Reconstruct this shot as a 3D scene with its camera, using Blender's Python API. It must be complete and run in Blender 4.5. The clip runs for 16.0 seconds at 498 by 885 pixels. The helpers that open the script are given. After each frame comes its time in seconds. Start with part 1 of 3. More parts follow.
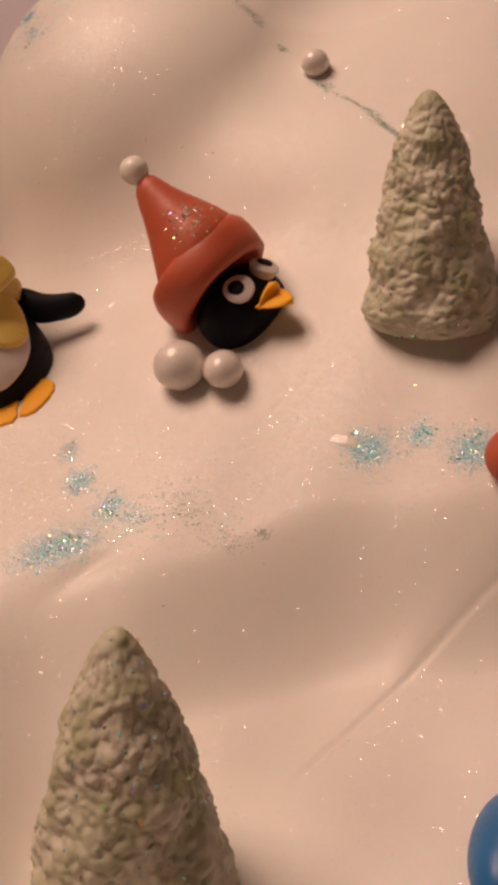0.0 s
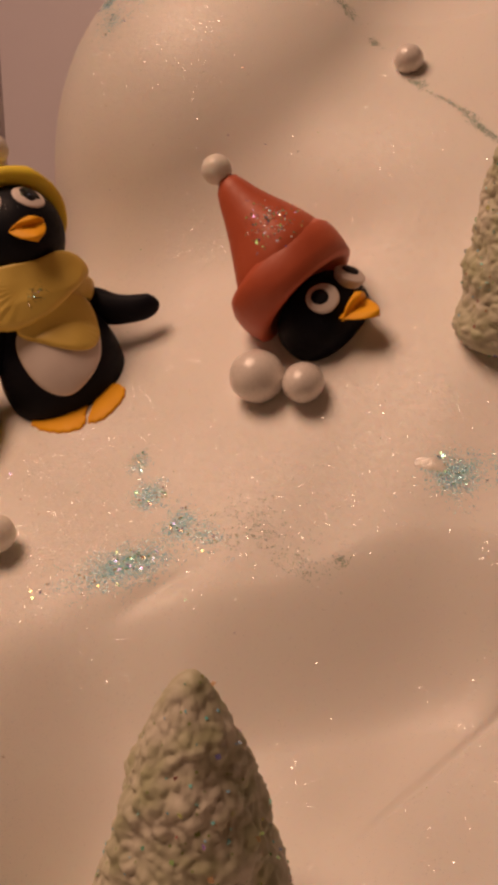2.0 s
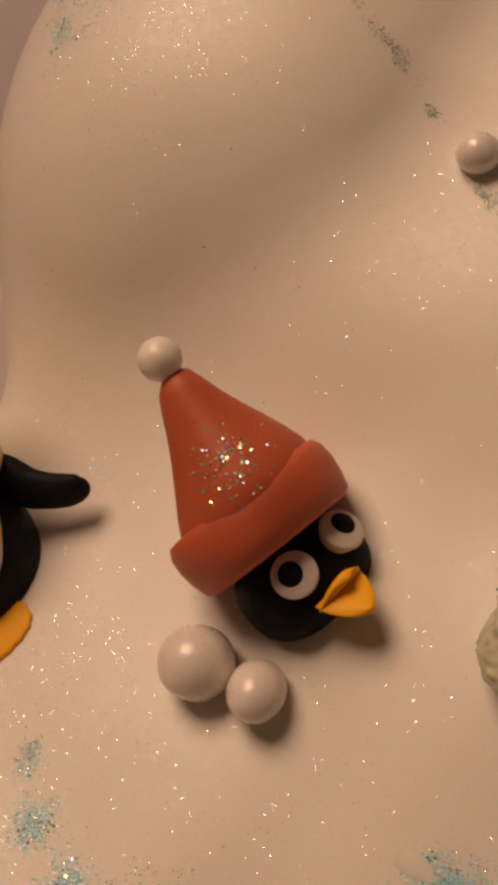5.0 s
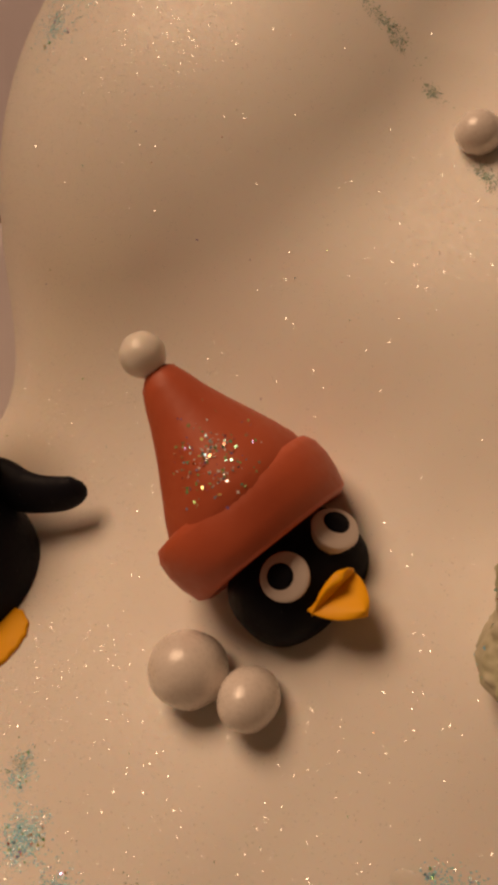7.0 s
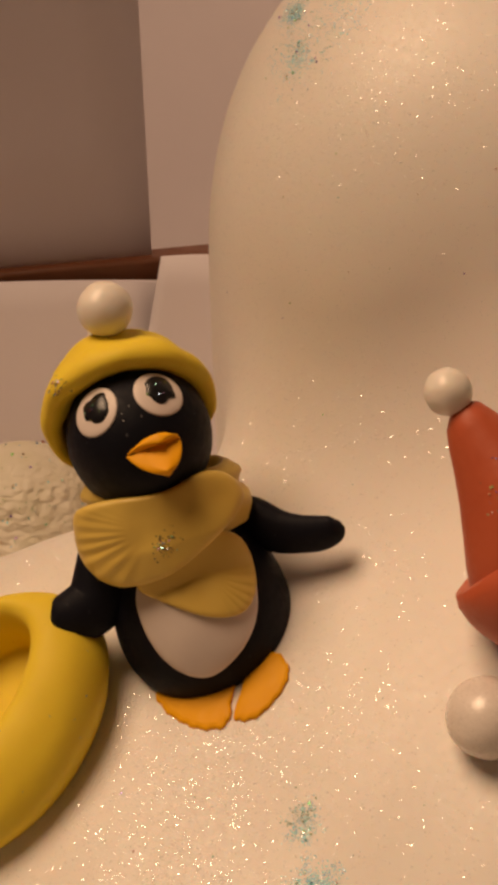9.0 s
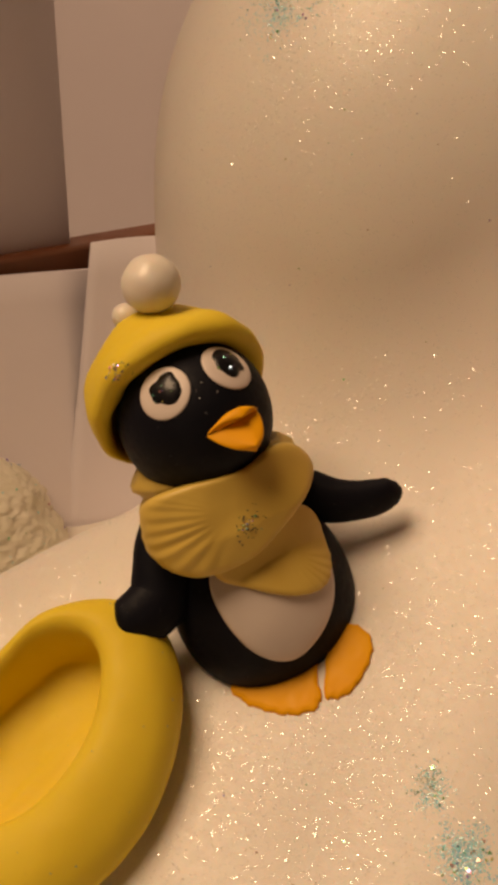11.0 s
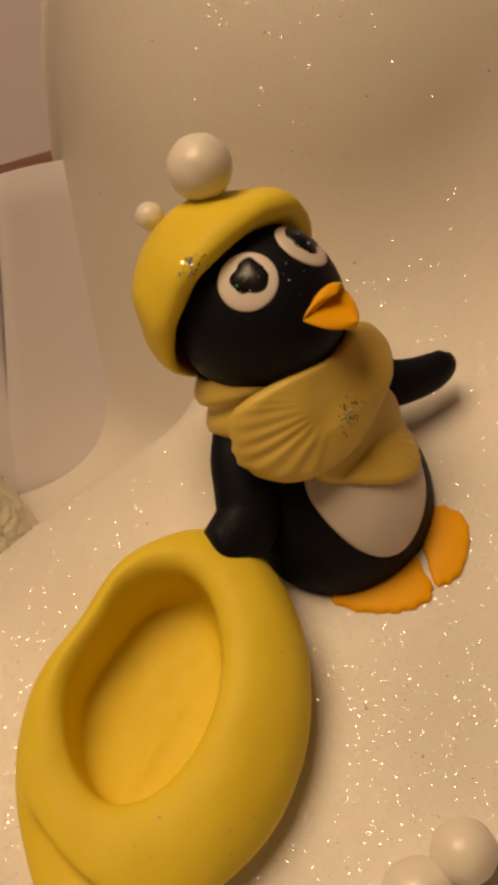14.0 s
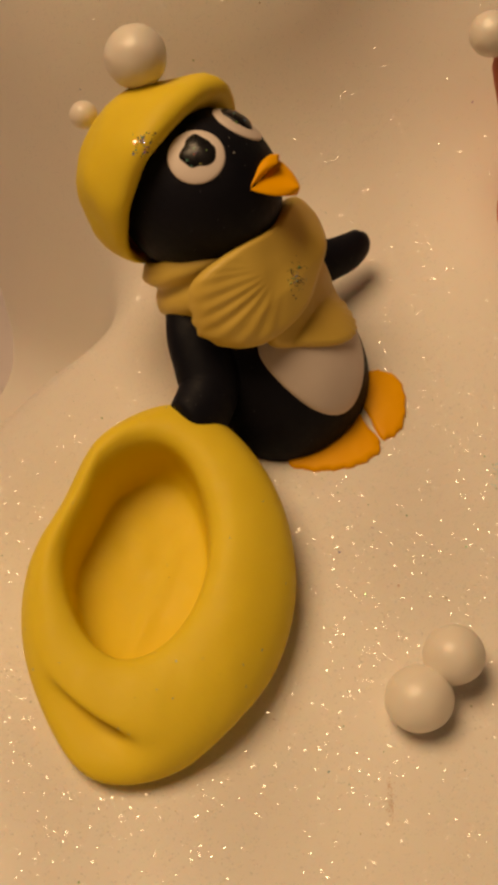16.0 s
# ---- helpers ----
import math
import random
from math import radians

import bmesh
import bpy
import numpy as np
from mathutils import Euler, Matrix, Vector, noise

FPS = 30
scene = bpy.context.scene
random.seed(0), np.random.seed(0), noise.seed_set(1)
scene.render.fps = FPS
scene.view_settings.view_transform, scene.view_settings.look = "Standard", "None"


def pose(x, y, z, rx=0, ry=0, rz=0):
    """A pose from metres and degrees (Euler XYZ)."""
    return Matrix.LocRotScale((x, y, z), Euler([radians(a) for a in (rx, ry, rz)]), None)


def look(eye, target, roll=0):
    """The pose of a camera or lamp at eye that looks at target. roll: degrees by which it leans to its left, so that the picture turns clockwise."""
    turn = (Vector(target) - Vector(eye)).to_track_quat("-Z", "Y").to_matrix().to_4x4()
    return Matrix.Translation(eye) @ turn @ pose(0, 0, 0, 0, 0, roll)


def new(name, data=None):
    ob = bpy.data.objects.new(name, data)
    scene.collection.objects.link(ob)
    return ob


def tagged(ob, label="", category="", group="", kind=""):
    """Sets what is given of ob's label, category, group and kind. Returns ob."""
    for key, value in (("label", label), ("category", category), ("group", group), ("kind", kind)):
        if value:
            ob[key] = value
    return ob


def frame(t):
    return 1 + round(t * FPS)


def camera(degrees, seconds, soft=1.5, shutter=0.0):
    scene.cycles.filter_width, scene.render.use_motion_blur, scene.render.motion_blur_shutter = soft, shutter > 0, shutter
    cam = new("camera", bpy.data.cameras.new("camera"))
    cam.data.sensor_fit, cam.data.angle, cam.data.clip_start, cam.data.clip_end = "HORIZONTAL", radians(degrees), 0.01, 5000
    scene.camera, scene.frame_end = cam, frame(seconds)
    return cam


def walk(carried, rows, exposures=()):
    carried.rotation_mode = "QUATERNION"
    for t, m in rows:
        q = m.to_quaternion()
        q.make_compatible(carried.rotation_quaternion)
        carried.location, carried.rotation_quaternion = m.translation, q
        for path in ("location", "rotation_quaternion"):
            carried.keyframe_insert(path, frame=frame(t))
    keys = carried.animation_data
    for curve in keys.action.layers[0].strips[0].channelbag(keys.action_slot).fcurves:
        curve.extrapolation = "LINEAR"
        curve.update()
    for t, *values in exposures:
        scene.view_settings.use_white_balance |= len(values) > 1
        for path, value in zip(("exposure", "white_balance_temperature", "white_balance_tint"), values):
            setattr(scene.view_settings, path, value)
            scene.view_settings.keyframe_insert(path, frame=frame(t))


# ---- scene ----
CM = 0.01

# ---- camera and its path ----
cam = camera(23.0, 16.0, soft=4.6)
PATH = [
    (0, 0.09810, -0.30623, 0.09324, 71.75, 1.32, 6.34),
    (0.5, 0.09482, -0.30740, 0.10021, 71.99, 1.10, 7.64),
    (1, 0.09047, -0.30476, 0.09595, 71.81, 0.19, 7.57),
    (1.5, 0.08875, -0.30178, 0.08780, 70.90, 0.47, 8.34),
    (2, 0.08988, -0.29034, 0.09677, 70.89, 0.14, 9.33),
    (2.5, 0.09558, -0.27209, 0.12870, 68.82, 0.15, 12.23),
    (3, 0.09224, -0.24212, 0.14154, 64.26, -0.96, 12.52),
    (3.5, 0.08092, -0.21168, 0.16329, 59.98, -2.93, 12.98),
    (4, 0.06922, -0.17464, 0.16550, 56.64, -2.79, 14.19),
    (4.5, 0.08079, -0.15608, 0.16833, 56.08, -1.58, 15.38),
    (4.7, 0.08573, -0.15802, 0.16555, 57.12, -1.92, 15.35),
    (6.8, 0.10688, -0.14716, 0.15312, 58.27, 0.55, 18.78),
    (7, 0.10483, -0.14724, 0.15472, 57.87, 0.97, 18.29),
    (7.5, 0.08795, -0.15203, 0.15839, 58.40, 0.56, 18.48),
    (8, 0.07010, -0.15454, 0.16179, 59.34, 1.03, 18.77),
    (8.5, 0.05384, -0.15469, 0.16374, 58.87, 0.82, 18.59),
    (8.7, 0.05442, -0.15547, 0.15855, 59.05, 0.69, 18.29),
    (10.8, 0.00662, -0.16452, 0.14409, 59.16, -0.46, 5.50),
    (11, -0.00682, -0.16300, 0.14315, 59.62, -0.61, 2.55),
    (11.5, -0.03331, -0.15153, 0.14463, 59.95, -0.24, -3.90),
    (12, -0.03698, -0.15052, 0.13688, 59.18, -0.63, -5.04),
    (12.5, -0.05402, -0.14162, 0.13677, 60.21, 0.27, -10.76),
    (13, -0.06301, -0.13908, 0.12989, 59.06, -0.10, -13.94),
    (13.5, -0.05797, -0.15560, 0.12451, 58.46, 0.30, -12.10),
    (14, -0.06734, -0.14808, 0.12261, 58.68, 1.01, -15.04),
    (14.5, -0.07793, -0.14975, 0.10965, 58.42, 2.11, -22.14),
    (15, -0.08513, -0.16361, 0.10572, 58.21, 1.33, -25.04),
    (15.5, -0.09247, -0.16175, 0.10675, 58.39, 1.52, -25.90),
    (16, -0.09922, -0.16062, 0.10840, 59.49, 1.87, -26.32),
]
EXPOSURE = [
    (0.0, 0.40, 5950, 18),
    (0.5, 0.22, 6450, 22),
    (1.5, 0.15, 6600, 22),
    (2.5, 0.0, 6850, 22),
    (4.0, 0.02, 6600, 13),
    (4.5, 0.06, 6600, 11),
    (7.0, -0.08, 7000, 11),
    (8.0, 0.25, 6950, 9),
    (8.5, 0.30, 6900, 8),
    (12.0, 0.21, 7000, 0),
    (14.0, 0.19, 6900, -4),
    (16.0, 0.10, 7550, -1),
]
walk(cam, [(t, pose(x, y, z, rx, ry, rz)) for t, x, y, z, rx, ry, rz in PATH], EXPOSURE)

# ---- light ----
world = bpy.data.worlds.new("dim_room")
scene.world = world
world.use_nodes = True
world.node_tree.nodes["Background"].inputs["Color"].default_value = (0.60, 0.52, 0.50, 1)
world.node_tree.nodes["Background"].inputs["Strength"].default_value = 0.10

lamp_data = bpy.data.lights.new("ceiling_lamp", "AREA")
lamp_data.shape, lamp_data.size = "DISK", 0.74
lamp_data.energy = 12.6
lamp_data.color = (1.0, 0.66, 0.43)
lamp = new("ceiling_lamp", lamp_data)
lamp.matrix_world = look((-0.52, -0.12, 1.19), (0.02, 0.02, 0.02))


# ---- materials ----
def material(name, colour, rough=0.5, second=None, scale=40.0, amount=0.5, bump=0.0, bump_scale=300.0, metal=0.0,
             coat=0.0, sss=0.0, sss_tint=(1.0, 0.6, 0.4), specks=None, speck_scale=900.0, speck_size=0.10, specular=0.5, rough_spread=0.08):
    """A procedural surface: two colours mixed by noise, fine specks, uneven gloss and relief."""
    m = bpy.data.materials.new(name)
    m.use_nodes = True
    nt = m.node_tree
    n, l = nt.nodes, nt.links
    b = n["Principled BSDF"]
    co = n.new("ShaderNodeTexCoord")
    big = n.new("ShaderNodeTexNoise")
    big.inputs["Scale"].default_value, big.inputs["Detail"].default_value = scale, 5
    l.new(co.outputs["Object"], big.inputs["Vector"])
    ramp = n.new("ShaderNodeMapRange")
    ramp.inputs["From Min"].default_value, ramp.inputs["From Max"].default_value = 0.35, 0.65
    ramp.inputs["To Max"].default_value = amount
    l.new(big.outputs["Fac"], ramp.inputs["Value"])
    mix = n.new("ShaderNodeMix")
    mix.data_type = "RGBA"
    mix.inputs["A"].default_value = (*colour, 1)
    mix.inputs["B"].default_value = (*(second or [c * 0.8 for c in colour]), 1)
    l.new(ramp.outputs["Result"], mix.inputs["Factor"])
    out = mix.outputs["Result"]
    if specks:
        cell = n.new("ShaderNodeTexVoronoi")
        cell.inputs["Scale"].default_value = speck_scale
        l.new(co.outputs["Object"], cell.inputs["Vector"])
        dot = n.new("ShaderNodeMapRange")
        dot.inputs["From Min"].default_value, dot.inputs["From Max"].default_value = speck_size, speck_size * 0.6
        l.new(cell.outputs["Distance"], dot.inputs["Value"])
        over = n.new("ShaderNodeMix")
        over.data_type = "RGBA"
        over.inputs["B"].default_value = (*specks, 1)
        l.new(out, over.inputs["A"])
        l.new(dot.outputs["Result"], over.inputs["Factor"])
        out = over.outputs["Result"]
    l.new(out, b.inputs["Base Color"])
    b.inputs["Metallic"].default_value = metal
    b.inputs["Coat Weight"].default_value = coat
    b.inputs["Coat Roughness"].default_value = 0.25
    b.inputs["Specular IOR Level"].default_value = specular
    fine = n.new("ShaderNodeTexNoise")
    fine.inputs["Scale"].default_value, fine.inputs["Detail"].default_value = bump_scale, 6
    l.new(co.outputs["Object"], fine.inputs["Vector"])
    gloss = n.new("ShaderNodeMapRange")
    gloss.inputs["From Min"].default_value, gloss.inputs["From Max"].default_value = 0.3, 0.7
    gloss.inputs["To Min"].default_value, gloss.inputs["To Max"].default_value = rough - rough_spread, rough + rough_spread
    l.new(fine.outputs["Fac"], gloss.inputs["Value"])
    l.new(gloss.outputs["Result"], b.inputs["Roughness"])
    if bump:
        rel = n.new("ShaderNodeBump")
        rel.inputs["Strength"].default_value, rel.inputs["Distance"].default_value = bump, 0.0006
        l.new(fine.outputs["Fac"], rel.inputs["Height"])
        l.new(rel.outputs["Normal"], b.inputs["Normal"])
    if sss:
        b.inputs["Subsurface Weight"].default_value = sss
        b.inputs["Subsurface Radius"].default_value = sss_tint
        b.inputs["Subsurface Scale"].default_value = 0.002
    return m


SNOW = material("white_fondant", (0.80, 0.76, 0.71), 0.46, (0.76, 0.71, 0.67), 25, 0.7, 0.02, 700, sss=0.25, specular=0.5, rough_spread=0.06)
BLACK = material("black_fondant", (0.004, 0.0045, 0.009), 0.58, (0.007, 0.007, 0.013), 90, 0.8, 0.15, 700, specks=(0.10, 0.10, 0.12), speck_scale=650, speck_size=0.06, specular=0.14)
PALE = material("pale_fondant", (0.72, 0.64, 0.60), 0.5, (0.66, 0.57, 0.54), 120, 0.6, 0.08, 800)
WHITE = material("white_bobble", (0.82, 0.77, 0.70), 0.40, (0.78, 0.72, 0.66), 120, 0.6, 0.06, 800, sss=0.2, coat=0.3)
PEARL = material("pearl_fondant", (0.80, 0.73, 0.68), 0.32, (0.72, 0.65, 0.61), 160, 0.8, 0.16, 1500, coat=0.8, rough_spread=0.14)
YELLOW = material("yellow_fondant", (0.80, 0.615, 0.060), 0.56, (0.77, 0.58, 0.050), 70, 0.7, 0.10, 500, sss=0.2, sss_tint=(1.0, 0.80, 0.12), specular=0.2, specks=(0.28, 0.19, 0.04), speck_scale=420, speck_size=0.035)
SCARF = material("mustard_fondant", (0.71, 0.515, 0.115), 0.48, (0.65, 0.45, 0.09), 90, 0.7, 0.06, 600, specks=(0.2, 0.14, 0.04), speck_scale=420, speck_size=0.04)
ORANGE = material("orange_fondant", (0.90, 0.43, 0.010), 0.55, (0.82, 0.36, 0.008), 150, 0.6, 0.12, 700, specular=0.25)
RED = material("red_fondant", (0.52, 0.105, 0.045), 0.5, (0.46, 0.085, 0.036), 80, 0.8, 0.10, 700)
PUPIL = material("black_gel", (0.006, 0.006, 0.008), 0.30, (0.012, 0.012, 0.016), 300, 0.7, 0.2, 300, specular=0.4)
TREE = material("sage_fondant", (0.44, 0.44, 0.28), 0.55, (0.66, 0.61, 0.51), 150, 0.95, 0.2, 600, specks=(0.30, 0.36, 0.15), speck_scale=400, speck_size=0.14)
PALE_TREE = material("cream_fondant", (0.70, 0.66, 0.52), 0.55, (0.78, 0.73, 0.62), 150, 0.9, 0.2, 600, specks=(0.36, 0.44, 0.24), speck_scale=400, speck_size=0.10)
BLUE = material("blue_fondant", (0.02, 0.16, 0.42), 0.4, (0.02, 0.12, 0.34), 90, 0.7, 0.08, 700)
BEIGE = material("beige_fondant", (0.50, 0.38, 0.25), 0.5, (0.40, 0.28, 0.17), 120, 0.8, 0.25, 400)
SLATE = material("slate_fondant", (0.10, 0.09, 0.12), 0.5, (0.07, 0.065, 0.09), 90, 0.7, 0.15, 500)
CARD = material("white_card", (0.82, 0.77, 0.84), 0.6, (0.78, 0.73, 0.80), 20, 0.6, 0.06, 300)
# the white card again, with the side panel's shade put into a greyer colour
SHADED_CARD = material("shaded_card", (0.66, 0.61, 0.70), 0.65, (0.62, 0.57, 0.66), 15, 0.6, 0.06, 300)
WOOD = material("brown_wood", (0.16, 0.055, 0.025), 0.42, (0.09, 0.030, 0.014), 30, 0.9, 0.2, 150)
WALLPAINT = material("wall_paint", (0.80, 0.75, 0.69), 0.8, (0.76, 0.70, 0.64), 3, 0.6, 0.1, 80)


# ---- mesh helpers (centimetres) ----
class Shape:
    """Collects points and faces in centimetres, each face with a material slot."""

    def __init__(self):
        self.v, self.f, self.m = [], [], []

    def grid(self, rows, slot=0, closed=True, cap_start=False, cap_end=False):
        """Joins rows of points into a skin; closed: each row is a ring."""
        base, w = len(self.v), len(rows[0])
        for r in rows:
            self.v += [tuple(map(float, p)) for p in r]
        for i in range(len(rows) - 1):
            for j in range(w if closed else w - 1):
                k = (j + 1) % w
                self.f.append((base + i * w + j, base + i * w + k, base + (i + 1) * w + k, base + (i + 1) * w + j))
                self.m.append(slot)
        for flag, i in ((cap_start, 0), (cap_end, len(rows) - 1)):
            if flag:
                mid = len(self.v)
                self.v.append(tuple(np.mean(np.array(rows[i], float), 0)))
                for j in range(w):
                    k = (j + 1) % w
                    self.f.append((base + i * w + (k if i == 0 else j), base + i * w + (j if i == 0 else k), mid))
                    self.m.append(slot)
        return self

    def ball(self, c, r, slot=0, turn=None, n=28, bend=None):
        """An ellipsoid, turned by a 3 x 3 matrix; bend changes the points of the unit ball."""
        r = np.array((r, r, r) if np.isscalar(r) else r, float)
        rows = []
        for i in range(1, n):
            th = math.pi * i / n
            ring = []
            for j in range(2 * n):
                ph = 2 * math.pi * j / (2 * n)
                p = np.array((math.sin(th) * math.cos(ph), math.sin(th) * math.sin(ph), -math.cos(th)))
                if bend:
                    p = np.array(bend(p))
                p = p * r
                ring.append((np.array(turn) @ p if turn is not None else p) + np.array(c, float))
            rows.append(ring)
        return self.grid(rows, slot, True, True, True)

    def tube(self, path, radii, slot=0, n=20, flat=1.0, side=(0, 0, 1)):
        """A limb along points; flat squeezes it along the direction side."""
        way, wide = [np.array(p, float) for p in path], list(radii)
        path, radii = [], []
        for i in range(len(way) - 1):
            q = [min(max(i + d, 0), len(way) - 1) for d in (-1, 0, 1, 2)]
            for f in np.linspace(0, 1, 5)[: 5 if i == len(way) - 2 else 4]:
                k = (-0.5 * f + f * f - 0.5 * f ** 3, 1 - 2.5 * f * f + 1.5 * f ** 3, 0.5 * f + 2 * f * f - 1.5 * f ** 3, -0.5 * f * f + 0.5 * f ** 3)
                path.append(sum(c * way[j] for c, j in zip(k, q)))
                radii.append(max(0.02, sum(c * wide[j] for c, j in zip(k, q))))
        side = np.array(side, float)
        rows = []
        for i, p in enumerate(path):
            d = path[min(i + 1, len(path) - 1)] - path[max(i - 1, 0)]
            d /= np.linalg.norm(d)
            u = side - side @ d * d
            u /= np.linalg.norm(u)
            w = np.cross(d, u)
            rows.append([p + radii[i] * (math.cos(a) * w + flat * math.sin(a) * u) for a in np.linspace(0, 2 * math.pi, n, endpoint=False)])
        return self.grid(rows, slot, True, True, True)

    def moved(self, turn, at):
        q = np.array(self.v) @ np.array(turn).T + np.array(at, float)
        self.v = [tuple(p) for p in q]
        return self

    def mesh(self, name, mats):
        me = bpy.data.meshes.new(name)
        me.from_pydata([(x * CM, y * CM, z * CM) for x, y, z in self.v], [], self.f)
        for m in mats:
            me.materials.append(m)
        me.polygons.foreach_set("material_index", self.m)
        me.polygons.foreach_set("use_smooth", [True] * len(self.f))
        me.update()
        bm = bmesh.new()
        bm.from_mesh(me)
        bmesh.ops.recalc_face_normals(bm, faces=bm.faces)
        bm.to_mesh(me)
        bm.free()
        return me


def thing(name, shape, mats, label="", category="", group="", kind=""):
    mats = mats if isinstance(mats, (list, tuple)) else [mats]
    return tagged(new(name, shape.mesh(name, mats)), label, category, group, kind)


def part(name, shape, mats, parent, label=""):
    mats = mats if isinstance(mats, (list, tuple)) else [mats]
    ob = new(name, shape.mesh(name, mats))
    ob.parent = parent
    ob.matrix_parent_inverse = Matrix.Translation(-parent.location)
    return tagged(ob, label)


def empty(name, label, category, group="", kind="", at=(0, 0, 0)):
    ob = new(name)
    ob.empty_display_size = 0.01
    ob.location = [c * CM for c in at]
    bpy.context.view_layer.update()
    return tagged(ob, label, category, group, kind)


def bumpy(p, scale, amp, seed=0.0):
    return amp * noise.noise(Vector((p[0] * scale + seed, p[1] * scale - seed, p[2] * scale + 2 * seed)))


# ---- the iced cake: slope, step and mound as one smooth skin ----
def smooth_step(x):
    t = np.clip(x, 0, 1)
    return t * t * (3 - 2 * t)


def blend_min(a, b, k):
    h = np.clip(0.5 + 0.5 * (b - a) / k, 0, 1)
    return b + (a - b) * h - k * h * (1 - h)


def slope_height(x, y):
    """Height of the snow slope in centimetres."""
    right = 0.5 * (x + np.sqrt(x * x + 2.0)) - 0.35
    right = 9.0 - 0.5 * ((9.0 - right) + np.sqrt((9.0 - right) ** 2 + 3.0))
    yy = 0.5 * (y - 5.6 + np.sqrt((y + 5.6) ** 2 + 0.6))
    z = -0.03 + 0.15 * np.clip(x, -14, 20) + 0.14 * right + 0.476 * yy + 0.044 * right * yy
    edge = smooth_step((x + 1.0) / 4.5)
    low = -5.6 - y
    z = z - 0.34 * edge * np.clip(0.5 * (low + np.sqrt(low * low + 1.6)) - 0.1, 0, 8)
    z = z - 1.7 * edge * smooth_step((-4.5 - y + 0.13 * (x - 6) + 0.35 * np.sin(0.8 * x + 1.2)) / 3.0)
    z = z + 0.16 * np.sin(0.55 * x + 0.4) * np.exp(-((y + 5.0) / 2.2) ** 2)
    z = z + 0.045 * np.sin(0.9 * x + 1.3 * y + 0.5) + 0.03 * np.sin(1.9 * x - 0.8 * y + 2.0)
    crease = y - (-24.79 + 2.667 * x - 0.0886 * x * x)
    fade = smooth_step((x - 7.0) / 3.0)
    z = z - 0.05 * fade * np.exp(-(crease / 0.07) ** 2) + 0.045 * fade * np.exp(-((crease - 0.45) / 0.5) ** 2)
    u, v = (x - 3.05) * 0.855 + (y + 5.2) * 0.52, (y + 5.2) * 0.855 - (x - 3.05) * 0.52
    z = z - 0.11 * np.exp(-(u / 0.9) ** 2 - (v / 0.25) ** 2)
    return np.maximum(z, -7.6)


def mound(p, c, r, e):
    q = np.abs((p - np.array(c)) / np.array(r))
    return ((q ** e).sum(-1) ** (1 / e) - 1) * min(r) * 0.9


def cake_field(p):
    x, y, z = p[..., 0], p[..., 1], p[..., 2]
    ground = (z - slope_height(x, np.minimum(y, 8))) * 0.80
    rim = -(x + 5.5) * 0.37 + (y - 4.3) * 0.93
    ground = -blend_min(-ground, -rim, 2.6)
    shelf = np.maximum(z + 3.0, np.maximum(-(x + 4.8) * 0.66 + (y - 15.0) * 0.75, np.maximum(-x - 20, 2.0 - y)))
    ground = np.minimum(ground, shelf)
    low = np.where(z > 4.5, z, 4.5 + (z - 4.5) * 0.28)
    hill = mound(np.stack([x, y, low], -1), (2.6, 12.7, 4.5), (6.7, 7.9, 7.75), 2.25)
    back = mound(p, (15.0, 17.0, 1.0), (14.0, 13.5, 11.0), 2.4)
    d = blend_min(ground, hill, 2.2)
    shoulder = mound(p, (11.0, 12.0, 2.0), (9.0, 9.0, 6.3), 3.0)
    d = blend_min(d, shoulder, 1.2)
    return blend_min(d, back, 1.2)


def cake_skin():
    n = np.array((-0.40, -0.50, 0.768))
    n /= np.linalg.norm(n)
    u = np.cross((0, 0, 1.0), n)
    u /= -np.linalg.norm(u)
    if u[0] < 0:
        u = -u
    v = np.cross(n, u)
    us, vs = np.linspace(-17, 19, 440), np.linspace(-17, 21, 460)
    uu, vv = np.meshgrid(us, vs, indexing="ij")
    p = uu[..., None] * u + vv[..., None] * v + n * 24.0
    far = np.zeros(uu.shape)
    for _ in range(70):
        far += np.clip(cake_field(p - far[..., None] * n), -0.4, 3.0) * 0.8
        far = np.minimum(far, 60)
    p = p - far[..., None] * n
    return p


SKIN = cake_skin()


def drop(x, y, top=14.0):
    """The height of the icing under (x, y)."""
    zs = np.linspace(top, -9, 700)
    d = cake_field(np.stack([np.full(700, x), np.full(700, y), zs], 1))
    k = int(np.argmax(d < 0))
    if d[k] >= 0 or k == 0:
        return -8.0
    f = d[k - 1] / (d[k - 1] - d[k])
    return float(zs[k - 1] + f * (zs[k] - zs[k - 1]))


def normal_at(p):
    e = 0.03
    g = [cake_field(np.array(p) + e * k) - cake_field(np.array(p) - e * k) for k in np.eye(3)]
    g = np.array(g, float)
    return g / np.linalg.norm(g)


def frame_on(p, ahead):
    """A 3 x 3 turn whose z is the icing's normal at p and whose y goes ahead."""
    z = normal_at(p)
    y = np.array(ahead, float)
    y -= y @ z * z
    y /= np.linalg.norm(y)
    return np.stack([np.cross(y, z), y, z], 1)


keep = Shape()
nu, nv = SKIN.shape[:2]
ok = SKIN[..., 2] > -8.6
keep.v = [tuple(q) for q in SKIN.reshape(-1, 3)]
for i in range(nu - 1):
    for j in range(nv - 1):
        if ok[i, j] and ok[i + 1, j] and ok[i, j + 1] and ok[i + 1, j + 1]:
            keep.f.append((i * nv + j, (i + 1) * nv + j, (i + 1) * nv + j + 1, i * nv + j + 1))
            keep.m.append(0)
cake = thing("iced_cake", keep, SNOW, "white fondant cake shaped as a snowy slope with a mound", "cake", kind="structure")

